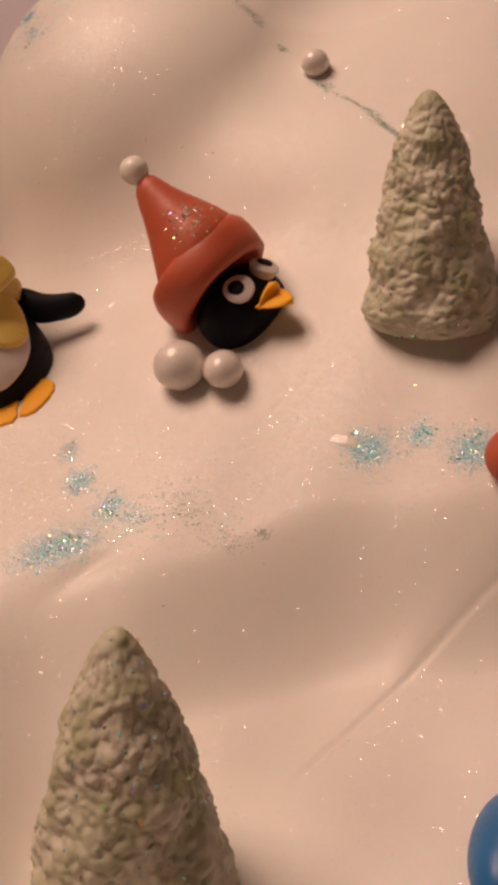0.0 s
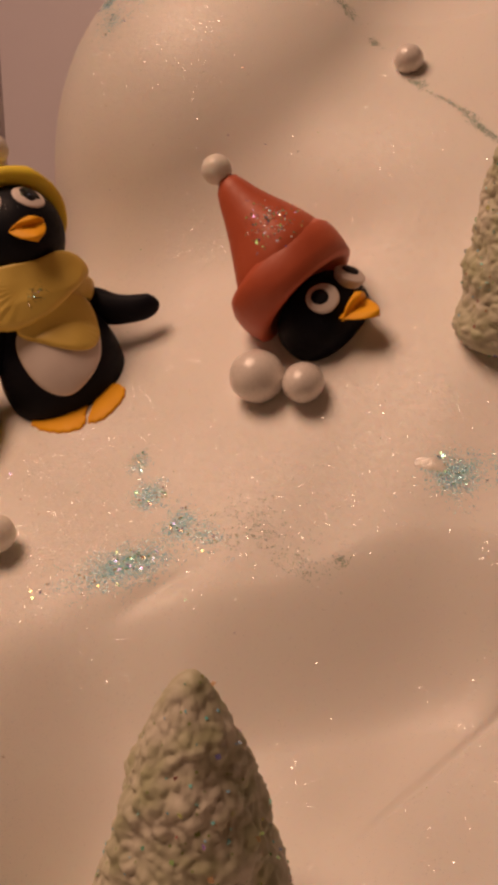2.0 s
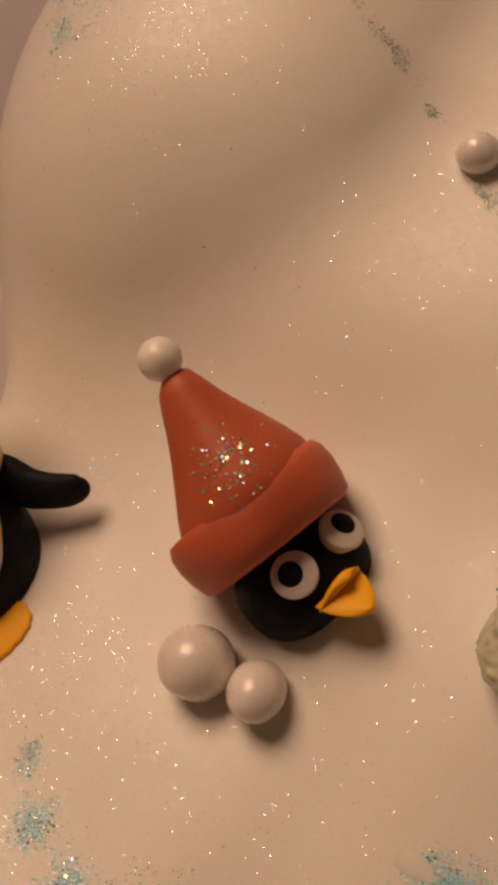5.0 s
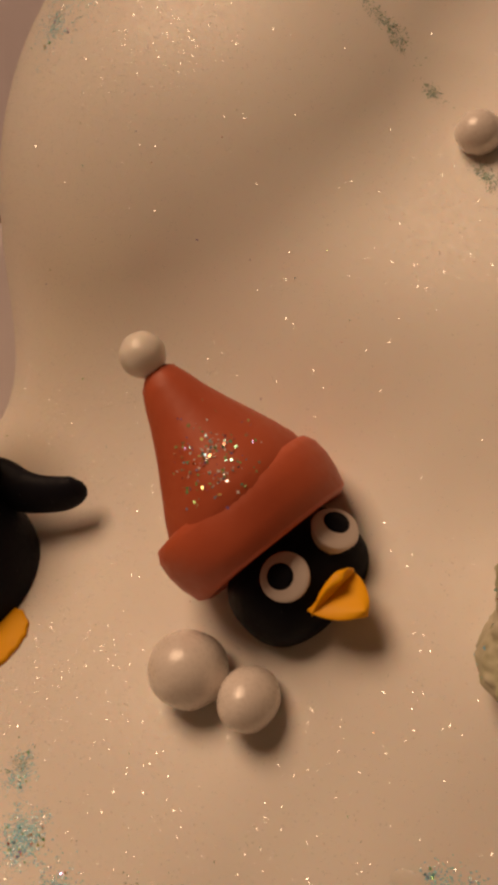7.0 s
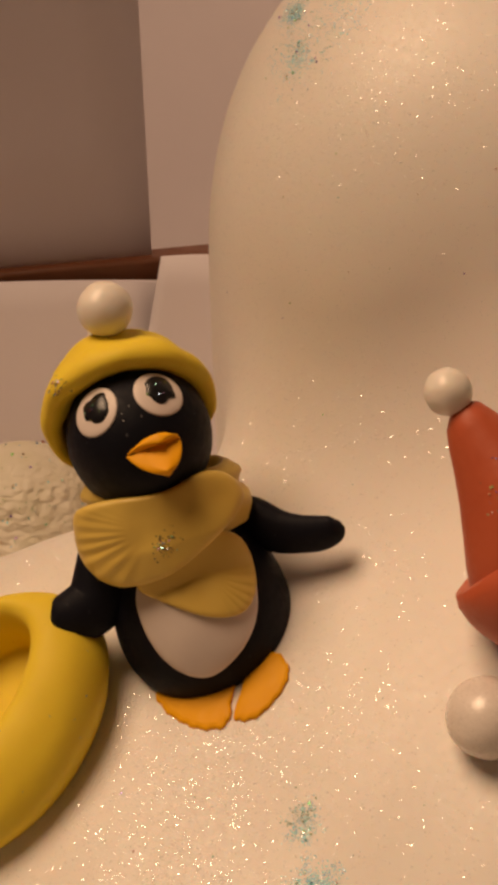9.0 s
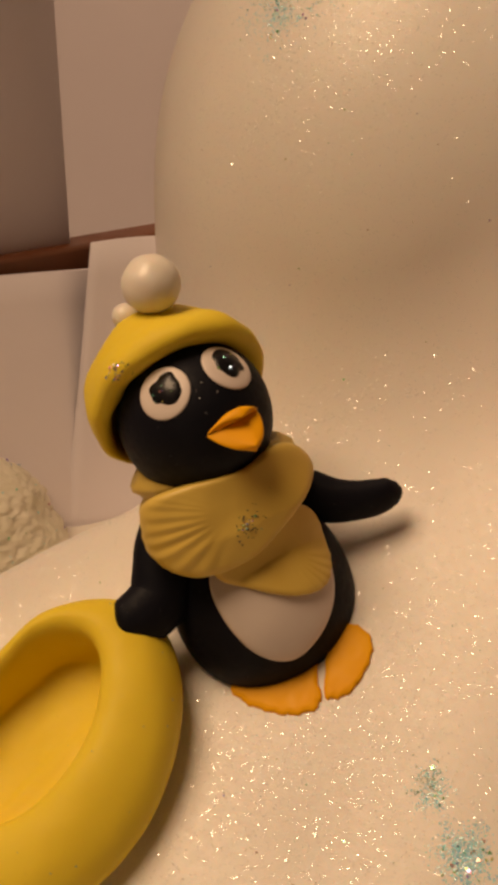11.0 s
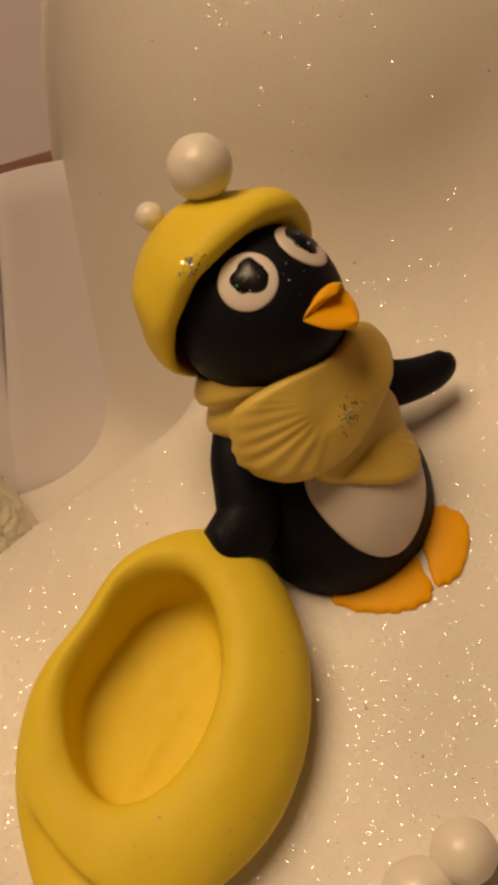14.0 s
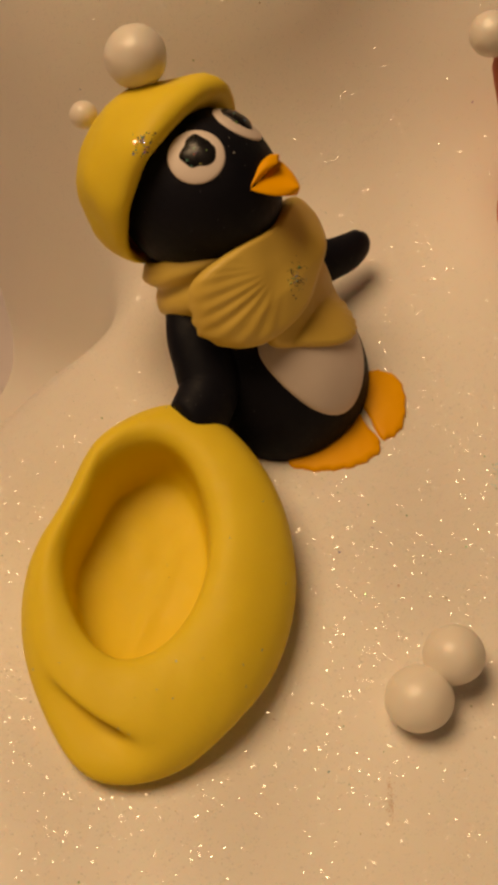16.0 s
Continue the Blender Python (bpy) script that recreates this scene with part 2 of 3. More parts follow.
# ---- board, table, cake box and room ----
def slab(c, size, turn=None, edge=0.15):
    """A board with softened edges, centred at c."""
    s = Shape()
    hx, hy, hz = [k / 2 for k in size]
    e = min(edge, hz * 0.9)
    outline = []
    for sx, sy, a0 in ((1, 1, 0), (-1, 1, 90), (-1, -1, 180), (1, -1, 270)):
        for a in (0, 30, 60, 90):
            q = radians(a0 + a)
            outline.append((sx * (hx - e), sy * (hy - e), math.cos(q), math.sin(q)))
    rows = []
    for inset, z in ((e, -hz), (0.3 * e, -hz + 0.3 * e), (0, -hz + e), (0, hz - e), (0.3 * e, hz - 0.3 * e), (e, hz)):
        rows.append([(x + (e - inset) * cx, y + (e - inset) * cy, z) for x, y, cx, cy in outline])
    s.grid(rows, 0, True, True, True)
    return s.moved(np.eye(3) if turn is None else turn, c)


def turn_z(deg, tilt_x=0.0, tilt_y=0.0):
    return np.array(Euler((radians(tilt_x), radians(tilt_y), radians(deg))).to_matrix())


board = Shape()
ring = [(22 * math.cos(a) + 4, 24 * math.sin(a) + 2) for a in np.linspace(0, 2 * math.pi, 96, endpoint=False)]
board.grid([[(x * k + 4 * (1 - k), y * k + 2 * (1 - k), z) for x, y in ring] for k, z in ((0.985, -8.75), (1, -8.6), (1, -8.15), (0.985, -8.0))], 0, True, True, True)
thing("cake_board", board, SNOW, "round board covered in white icing", "board")
table = thing("table", slab((10, 20, -9.85), (130, 110, 2.2), edge=0.6), WOOD, "dark reddish brown wooden table top", "table")
for sx, sy in ((-50, -30), (70, -30), (-50, 70), (70, 70)):
    part("leg", slab((sx, sy, -46.5), (5, 5, 71), edge=0.5), WOOD, table)

box = empty("cake_box", "opened white cardboard cake box standing behind the cake", "box", at=(-10, 14, -8.7))


def panel(name, a, b, low, high, thick, mat, label, skew=0.0, lean=0.0, bow=0.0, slant=0.0):
    """A sheet of card whose top edge runs from a to b; skew raises its far end, lean brings its foot forward, bow bends the sheet, slant cuts its near end."""
    a, b = np.array(a, float), np.array(b, float)
    d = (b - a) / np.linalg.norm(b - a)
    across = np.array((-d[1], d[0]))
    s = Shape()
    rows = []
    n, m = 14, 10
    for side in (0.5, -0.5):
        for i in range(n + 1):
            u = i / n
            row = []
            for j in range(m + 1):
                v = j / m
                top = high + skew * u - bow * 0.35 * (2 * u - 1) ** 2
                z = low + (top - low) * v
                q = a + (b - a) * u + d * slant * (1 - v) * (1 - u)
                q = q - across * (lean * (top - z) + bow * math.sin(math.pi * v) * 0.5) + across * thick * side
                row.append((*q, z))
            rows.append(row if side > 0 else row[::-1])
    front, back = rows[:n + 1], rows[n + 1:]
    s.grid([f + k for f, k in zip(front, back)], 0, True, True, True)
    ob = part(name, s, mat, box, label)
    for f in ob.data.polygons:
        f.use_smooth = abs(f.normal.z) < 0.9
    return ob


# the grey of this panel is painted shade on white card
panel("side_panel", (-25.34, 1.14), (-6.30, 12.26), 3.15, 29.2, 0.06, SHADED_CARD, "tall side panel with its shade put into the card's grey colour", 4)
panel("back_panel", (-13.0, 23.5), (14, 21.0), -8.7, 34, 0.10, CARD, "tall pale back panel")
panel("flap", (-18.48, 4.62), (-5.75, 11.66), -3.4, 3.33, 0.10, CARD, "pale curled upright flap", -0.3, 0.38, 0.9)
panel("flap", (-5.56, 11.08), (-1.93, 12.14), -3.4, 3.76, 0.10, CARD, "pale upright flap with a cut corner", -0.2, 0.30, 0.4, -1.4)
crate = slab((-14.34, 7.58, -2.77), (26.3, 0.85, 11.85), turn_z(30.3), 0.1)
thing("wooden_board", crate, WOOD, "dark brown wooden board standing behind the cake box flaps", "board")

for nm, a in (("wall_north", ((20, 160, 60), (460, 10, 260))), ("wall_south", ((20, -190, 60), (460, 10, 260))),
              ("wall_west", ((-205, -15, 60), (10, 360, 260))), ("wall_east", ((245, -15, 60), (10, 360, 260)))):
    thing(nm, slab(a[0], a[1], edge=0.5), WALLPAINT, "plain cream painted wall", "wall", kind="structure")
thing("floor", slab((20, -15, -84), (460, 360, 4), edge=0.5), WOOD, "dark brown wooden floor", "floor", kind="structure")
thing("ceiling", slab((20, -15, 192), (460, 360, 4), edge=0.5), WALLPAINT, "plain cream painted ceiling", "ceiling", kind="structure")


# ---- small parts shared by the figures ----
def turn_to(direction, hint=(0, 0, 1)):
    """A 3 x 3 turn whose z points along the direction."""
    z = np.array(direction, float)
    z /= np.linalg.norm(z)
    h = np.array(hint, float)
    x = np.cross(h, z)
    x /= np.linalg.norm(x)
    return np.stack([x, np.cross(z, x), z], 1)


def drape(s, outline, surface, lift, thick, slot, rings=9, n=72, wave=0.0, pleats=0, pleat_at=0.0, pleat_depth=0.0):
    """A rolled-out piece laid over a surface: outline in local x and z, surface gives local y."""
    o = np.array(outline, float)
    m = len(o)
    mid = o.mean(0)
    ring = []
    for i in range(n):                       # closed Catmull-Rom curve through the outline
        t = i * m / n
        k = int(t)
        f = t - k
        p0, p1, p2, p3 = (o[(k + q) % m] for q in (-1, 0, 1, 2))
        ring.append(0.5 * (2 * p1 + (p2 - p0) * f + (2 * p0 - 5 * p1 + 4 * p2 - p3) * f * f + (3 * p1 - p0 - 3 * p2 + p3) * f ** 3))
    rows = []
    steps = [(1.0, -0.6), (1.015, 0.1), (1.0, 0.6), (0.96, 0.92)] + [(k, 1.0) for k in np.linspace(0.88, 0.1, rings)]
    for k, h in steps:
        row = []
        for i, p in enumerate(ring):
            x, z = mid + (p - mid) * k
            y = surface(x, z) - lift - thick * h
            if pleats:
                a = 2 * math.pi * i / n - pleat_at
                fade = max(0.0, math.cos(a)) ** 2 * max(0.0, k - 0.35)
                y += pleat_depth * fade * (0.5 + 0.5 * math.cos(pleats * a + 2.5 * math.sin(2.3 * a + lift * 9))) * (0.6 + 0.8 * abs(noise.noise(Vector((a * 2.5, lift * 9, 0)))))
            y -= wave * noise.noise(Vector((x * 1.6, z * 1.6, lift * 7)))
            row.append((x, y, z))
        rows.append(row)
    s.grid(rows, slot, True, False, True)


def pearl(name, c, r, label, mat, group="", squash=0.94, long=1.0):
    s = Shape().ball((0, 0, 0), (r, r * long, r * squash), 0, n=24, bend=lambda p: p * (1 + bumpy(p, 1.7, 0.02, r)))
    s.moved(turn_z(0), c)
    return thing(name, s, mat, label, "pearl", group)


# ---- yellow-hatted penguin ----
Y_TURN = np.array(((0.8131, -0.4123, -0.4108), (0.5466, 0.7836, 0.2954), (0.2001, -0.4647, 0.8625)))
BODY_C, BODY_R = np.array((0.02, 1.10, 1.75)), np.array((1.66, 1.44, 1.95))
HEAD_C, HEAD_R = np.array((-0.10, 0.28, 5.10)), np.array((1.30, 1.38, 1.36))


def body_front(x, z):
    up = (z - BODY_C[2]) / BODY_R[2]
    q = 1 - ((x - BODY_C[0]) / (BODY_R[0] * (1 - 0.12 * up))) ** 2 - up ** 2
    return BODY_C[1] - BODY_R[1] * (1 - 0.12 * up) * math.sqrt(max(q, 0.02))


def chest_front(x, z):
    """The body with the padding of the scarf under it."""
    return min(body_front(x, z), 0.75 - 1.15 * math.sqrt(max(0.05, 1 - (x / 1.85) ** 2)) + 0.28 * max(0.0, 3.2 - z))


def beak(left, right, upper, lower):
    """A beak folded from a diamond of fondant: an upper and a lower lip that gape."""
    s = Shape()
    left, right, upper, lower = (np.array(p, float) for p in (left, right, upper, lower))
    mid = (left + right) / 2
    for tip, sign in ((upper, 1), (lower, -1)):
        out = tip - mid
        nrm = np.cross(right - left, out)
        nrm = nrm / np.linalg.norm(nrm) * 0.06
        rows = []
        for q in np.linspace(-0.15, 1, 13):
            w = (1 - max(q, 0) ** 1.7) ** 0.8 * 0.5 + 0.03
            c = mid + out * q
            ring = []
            for k in np.linspace(0, 2 * math.pi, 20, endpoint=False):
                u = math.cos(k) * w
                bow = 0.22 * (0.25 - u * u) * math.sin(math.pi * min(1, max(q, 0) * 0.7 + 0.3))
                ring.append(c + (right - left) * u * 1.02 + nrm * math.sin(k) * (1.5 if abs(u) < w * 0.8 else 1.0) + np.array((0, 0, sign)) * bow)
            rows.append(ring)
        s.grid(rows, 0, True, True, True)
    return s


def on_ball(centre, radii, x, z):
    """The point of an ellipsoid's front at local x and z, and the outward normal there."""
    q = 1 - ((x - centre[0]) / radii[0]) ** 2 - ((z - centre[2]) / radii[2]) ** 2
    p = np.array((x, centre[1] - radii[1] * math.sqrt(max(q, 0.03)), z))
    n = (p - centre) / radii ** 2
    return p, n / np.linalg.norm(n)


def eye_disc(centre, radii, x, z, radius, grow, lift, wobble=0.0, seed=0.0, n=40, dome=0.0, skirt=0.05):
    """A thin disc of fondant that follows the round of the head."""
    s = Shape()
    _, nrm = on_ball(centre, radii, x, z)
    t = turn_to(nrm)
    p0, _ = on_ball(centre, radii, x, z)
    rows = []
    for k, h in ((1.0, -skirt / grow), (1.02, 0.3), (0.99, 0.75), (0.93, 1.0), (0.75, 1.0), (0.5, 1.0), (0.25, 1.0), (0.08, 1.0)):
        row = []
        for a in np.linspace(0, 2 * math.pi, n, endpoint=False):
            r = radius * k * (1 + wobble * noise.noise(Vector((math.cos(a) * 1.5, math.sin(a) * 1.5, seed))))
            q = p0 + t @ np.array((r * math.cos(a), r * math.sin(a), 0))
            d = (q - centre) / radii
            q = centre + (q - centre) / np.linalg.norm(d)
            m = (q - centre) / radii ** 2
            row.append(q + m / np.linalg.norm(m) * (lift + grow * h + dome * (1 - min(k, 1.0) ** 2)))
        rows.append(row)
    s.grid(rows, 0, True, False, True)
    return s


def foot(outline, thick=0.08):
    """A webbed foot cut from thin fondant, lying on the icing."""
    s = Shape()
    o = np.array(outline, float)
    m = len(o)
    ring = []
    for i in range(72):
        t = i * m / 72
        k = int(t)
        f = t - k
        p0, p1, p2, p3 = (o[(k + q) % m] for q in (-1, 0, 1, 2))
        ring.append(0.5 * (2 * p1 + (p2 - p0) * f + (2 * p0 - 5 * p1 + 4 * p2 - p3) * f * f + (3 * p1 - p0 - 3 * p2 + p3) * f ** 3))
    mid = o.mean(0)
    rows = []
    for k, h in ((0.97, -0.10), (1.0, 0.25 * thick), (0.99, 0.7 * thick), (0.95, thick), (0.8, thick * 1.15), (0.5, thick * 1.3), (0.2, thick * 1.4)):
        row = []
        for i, p in enumerate(ring):
            kk = k * (1 + (0.030 * math.sin(i * 0.9) + 0.014 * math.sin(i * 2.1 + 1)) * (1.0 if k > 0.98 else 0.0))
            x, y = mid + (p - mid) * kk
            row.append((x, y, drop(x, y) + h))
        rows.append(row)
    return s.grid(rows, 0, True, True, True)


def worn(s):
    return s.moved(Y_TURN, (0, 0, 0))


penguin = empty("penguin", "fondant penguin in yellow hat and scarf leaning on a tub", "cake topper", "penguins")
body = part("body", worn(Shape().ball(BODY_C, BODY_R, 0, n=40, bend=lambda p: (p[0] * (1 - 0.12 * p[2]), p[1] * (1 - 0.12 * p[2]), p[2]))), BLACK, penguin, "black fondant body")
belly = Shape()
drape(belly, [(-1.02, 2.50), (-1.13, 1.88), (-0.98, 1.22), (-0.62, 0.77), (-0.16, 0.66), (0.50, 1.02), (0.92, 1.60), (1.0, 2.4), (0.3, 2.9), (-0.5, 2.95)], body_front, 0.0, 0.06, 0)
part("belly_patch", worn(belly), PALE, body, "pale fondant belly patch")
wing = Shape().tube([(0.95, 1.0, 3.25), (1.35, 0.85, 2.95), (1.75, 0.62, 2.60), (2.15, 0.42, 2.42), (2.5, 0.28, 2.34), (2.76, 0.18, 2.36), (2.88, 0.14, 2.40)],
                    [0.34, 0.46, 0.43, 0.38, 0.35, 0.27, 0.10], 0, flat=0.62, side=(0.1, 1.0, 0.3))
part("flipper", worn(wing), BLACK, penguin, "outstretched black flipper")
wing = Shape().tube([(-0.95, 1.05, 3.7), (-1.28, 1.0, 3.22), (-1.50, 0.95, 2.82), (-1.74, 0.94, 2.46), (-2.04, 0.95, 2.31), (-2.34, 0.98, 2.26), (-2.58, 1.02, 2.27), (-2.70, 1.05, 2.30)],
                    [0.42, 0.54, 0.57, 0.57, 0.56, 0.53, 0.45, 0.20], 0, flat=0.8, side=(0.2, 1.0, 0.3))
part("flipper", worn(wing), BLACK, penguin, "black flipper resting on the tub")
Y_HEAD = worn(Shape().ball(HEAD_C, HEAD_R, 0, n=40))
head = part("head", Y_HEAD, BLACK, penguin, "round black fondant head")
Y_PUPILS = []
for ex, ez, px, pz in ((-0.74, 5.80, 0.06, 0.02), (0.40, 5.76, 0.05, 0.03)):
    part("eye", worn(eye_disc(HEAD_C, HEAD_R, ex, ez, 0.46, 0.028, 0.0)), PALE, head, "flat pale fondant eye disc")
    Y_PUPILS.append(worn(eye_disc(HEAD_C, HEAD_R, ex + px, ez + pz, 0.26, 0.018, 0.028, 0.30, ex, dome=0.04)))
    part("pupil", Y_PUPILS[-1], PUPIL, head, "glossy black pupil")
part("beak", worn(beak((-0.46, -1.00, 4.93), (0.44, -1.00, 4.93), (0.12, -1.24, 5.05), (0.08, -1.36, 4.44))), ORANGE, head, "orange fondant beak, half open")
part("foot", foot([(-1.55, 0.10), (-1.28, -0.24), (-0.92, -0.42), (-0.62, -0.52), (-0.30, -0.54), (-0.02, -0.44), (-0.05, -0.05), (-0.25, 0.6), (-0.9, 0.7)]), ORANGE, penguin, "flat orange webbed foot")
part("foot", foot([(0.06, -0.28), (0.26, -0.37), (0.50, -0.30), (0.70, -0.08), (0.84, 0.18), (0.87, 0.44), (0.74, 0.66), (0.4, 0.80), (0.1, 0.4)]), ORANGE, penguin, "flat orange webbed foot")


def cap_shell(centre, radii, pole, limit, roll, slot=0, n=64, wrinkle=0.03):
    """A cap: from its pole down to a thick rolled rim."""
    t = turn_to(pole, (1, 0, 0))
    s = Shape()
    prof = [(a, 1.0) for a in np.linspace(3, limit - 22, 20)]
    prof += [(limit - 16, 1.0 + 0.15 * roll), (limit - 10, 1.0 + 0.40 * roll), (limit - 4, 1.0 + 0.50 * roll), (limit + 1, 1.0 + 0.35 * roll), (limit + 4, 1.0 - 0.15 * roll), (limit + 3, 1.0 - 1.0 * roll), (limit - 2, 1.0 - 2.0 * roll), (limit - 20, 1.0 - 2.4 * roll)]
    rows = []
    for a, k in prof:
        th = radians(a)
        ring = []
        for ph in np.linspace(0, 2 * math.pi, n, endpoint=False):
            p = t @ np.array((math.sin(th) * math.cos(ph), math.sin(th) * math.sin(ph), math.cos(th)))
            front = 0.5 - 0.5 * p[1] / math.hypot(p[0], p[1], 1e-6)
            front = smooth_step(front * 1.25)
            th2 = th * (1 + 0.15 * (1 - front))
            p = t @ np.array((math.sin(th2) * math.cos(ph), math.sin(th2) * math.sin(ph), math.cos(th2)))
            tuck = 0.10 * (1 - front) * smooth_step((a - 0.72 * limit) / (0.28 * limit))
            kk = 1 + (k - 1) * (0.25 + 0.75 * front) - tuck + wrinkle * noise.noise(Vector(p) * 2.3) * min(1, a / 40) + 0.006 * noise.noise(Vector(p) * 9)
            ring.append(np.array(centre) + p * kk * np.array(radii))
        rows.append(ring)
    return s.grid(rows, slot, True, True, False)


Y_HAT = worn(cap_shell((-0.14, 0.50, 5.42), (1.58, 1.66, 1.64), (0.10, 0.58, 0.79), 84, 0.13, wrinkle=0.05))
hat = part("hat", Y_HAT, YELLOW, penguin, "yellow fondant hat with a thick rolled rim")
part("bobble", worn(Shape().ball((0.02, -0.02, 7.42), 0.49, n=28, bend=lambda p: p * (1 + bumpy(p, 2.0, 0.03)))), WHITE, hat, "white fondant bobble")
part("bobble", worn(Shape().ball((-0.14, 1.50, 7.06), 0.23, n=16)), WHITE, hat, "small pale fondant bobble")

loop = Shape()
rows = []
for a in np.linspace(0, 2 * math.pi, 96, endpoint=False):
    c = np.array((0.02 + 1.24 * math.cos(a), 0.72 + 0.98 * math.sin(a), 3.80 - 0.20 * math.cos(a) + 0.10 * math.sin(a)))
    outw = np.array((math.cos(a), math.sin(a), 0))
    ring = []
    for b in np.linspace(0, 2 * math.pi, 36, endpoint=False):
        h = math.sin(b)                       # a low band, a hollow, and a flared collar above it
        out = 0.20 + 0.09 * math.exp(-((h + 0.35) / 0.38) ** 2) - 0.10 * math.exp(-((h - 0.22) / 0.16) ** 2) + 0.10 * math.exp(-((h - 0.62) / 0.22) ** 2)
        fold = out * (1 + 0.22 * noise.noise(Vector((2 * math.cos(a), 2 * math.sin(a), 1.5 * h))))
        ring.append(c + outw * fold * math.cos(b) + np.array((0, 0, 0.60)) * h * (1 + 0.10 * noise.noise(Vector((3 * math.cos(a), 3 * math.sin(a), 7.0)))))
    rows.append(ring)
rows.append(rows[0])
loop.grid(rows, 0, True)
scarf = part("scarf", worn(loop), SCARF, penguin, "mustard fondant scarf wound round the neck")
t2 = Shape()
drape(t2, [(-1.0, 2.62), (-0.54, 2.12), (0.08, 1.70), (0.66, 1.60), (1.02, 1.95), (1.08, 2.55), (0.85, 3.0), (0.2, 3.3), (-0.5, 3.2)], chest_front, 0.06, 0.13, 0, rings=14, n=120, wave=0.04, pleats=22, pleat_at=2.5, pleat_depth=0.07)
part("scarf_end", worn(t2), SCARF, scarf, "short pleated end of the scarf")
t1 = Shape()
drape(t1, [(-1.58, 4.2), (-1.75, 3.75), (-1.76, 3.3), (-1.55, 2.90), (-1.1, 2.67), (-0.32, 2.70), (0.65, 3.10), (1.24, 3.5), (1.15, 3.95), (0.7, 4.2), (-0.1, 4.12), (-1.0, 4.25)], chest_front, 0.20, 0.19, 0, rings=14, n=140, wave=0.06, pleats=20, pleat_at=1.05, pleat_depth=0.13)
Y_TAIL = worn(t1)
part("scarf_end", Y_TAIL, SCARF, scarf, "wide pleated end of the scarf")

# ---- red-hatted penguin rising out of the snow ----
r_right = np.array((0.4905, 0.7931, 0.361))
r_right /= np.linalg.norm(r_right)
r_up = np.array((-0.753, 0.267, 0.600))
r_up -= r_up @ r_right * r_right
r_up /= np.linalg.norm(r_up)
r_ahead = np.cross(r_right, r_up)
R_TURN = np.stack([r_right, -r_ahead, r_up], 1)
R_AT = np.array((6.36, 0.38, 3.58)) - 1.05 * r_ahead - 0.35 * r_up
RH_C, RH_R = np.array((-0.14, 0.12, 0.20)), np.array((1.23, 1.00, 0.93))
RE_C, RE_R = np.array((-0.02, 0.90, 0.12)), np.array((1.90, 2.0, 1.50))


def set_red(s):
    return s.moved(R_TURN, R_AT)


red = empty("penguin", "black fondant penguin head in a red hat in snow", "cake topper", "penguins", at=(R_AT[0], R_AT[1], drop(R_AT[0], R_AT[1])))
rhead = part("head", set_red(Shape().ball(RH_C, RH_R, 0, n=40, bend=lambda p: p / (np.abs(p) ** 2.6).sum() ** (1 / 2.6))), BLACK, red, "round black fondant head")
for ex, px, pz in ((-0.61, -0.04, 0.05), (0.58, 0.07, 0.05)):
    part("eye", set_red(eye_disc(RE_C, RE_R, ex, 0.37, 0.41, 0.04, 0.0, skirt=0.25)), PALE, rhead, "pale fondant eye disc")
    part("pupil", set_red(eye_disc(RE_C, RE_R, ex + px, 0.37 + pz, 0.21, 0.03, 0.03, dome=0.02)), BLACK, rhead, "black pupil")
part("beak", set_red(beak((-0.65, -0.92, -0.35), (0.27, -0.92, -0.34), (-0.05, -1.28, -0.20), (-0.15, -1.34, -0.92))), ORANGE, rhead, "orange fondant beak, half open")


def lathe(prof, bend, n=64, ripple=0.0, seed=0.0):
    s = Shape()
    rows = []
    for r, z in prof:
        c = bend(z)
        rows.append([(c[0] + r * (1 + ripple * noise.noise(Vector((math.cos(a), math.sin(a), z * 0.5 + seed)) * 1.4)) * math.cos(a), c[1] + r * (1 + ripple * noise.noise(Vector((math.cos(a), math.sin(a), z * 0.5 + seed)) * 1.4)) * math.sin(a), z) for a in np.linspace(0, 2 * math.pi, n, endpoint=False)])
    return s.grid(rows, 0, True, True, True)


def r_bend(z):
    t = max(0.0, (z - 1.2) / 3.2)
    return (-0.10 + 0.24 * t, -0.12 - 0.95 * t ** 1.2)


R_CONE = set_red(lathe([(1.40, 1.45), (1.46, 1.7), (1.41, 2.0), (1.24, 2.35), (1.02, 2.75), (0.80, 3.15), (0.60, 3.55), (0.45, 3.9), (0.34, 4.12), (0.20, 4.24), (0.06, 4.28)], r_bend, ripple=0.06, seed=3.0))
rhat = part("hat", R_CONE, RED, red, "pointed red fondant hat")
brim = lathe([(1.02, 1.02), (1.24, 0.86), (1.44, 0.81), (1.58, 0.89), (1.67, 1.08), (1.70, 1.36), (1.67, 1.64), (1.58, 1.81), (1.45, 1.84), (1.31, 1.72)], lambda z: (-0.06, -0.03), ripple=0.07)
brim.v = [(x, y, z + (0.14 if z > 1.0 else 0.02) - 0.08 * x) for x, y, z in brim.v]
part("brim", set_red(brim), RED, rhat, "turned-up red brim")
bob = Shape().ball((0.17, -1.10, 4.56), 0.385, n=24, bend=lambda p: p * (1 + bumpy(p, 2.0, 0.03)))
part("bobble", set_red(bob), WHITE, rhat, "white fondant bobble")

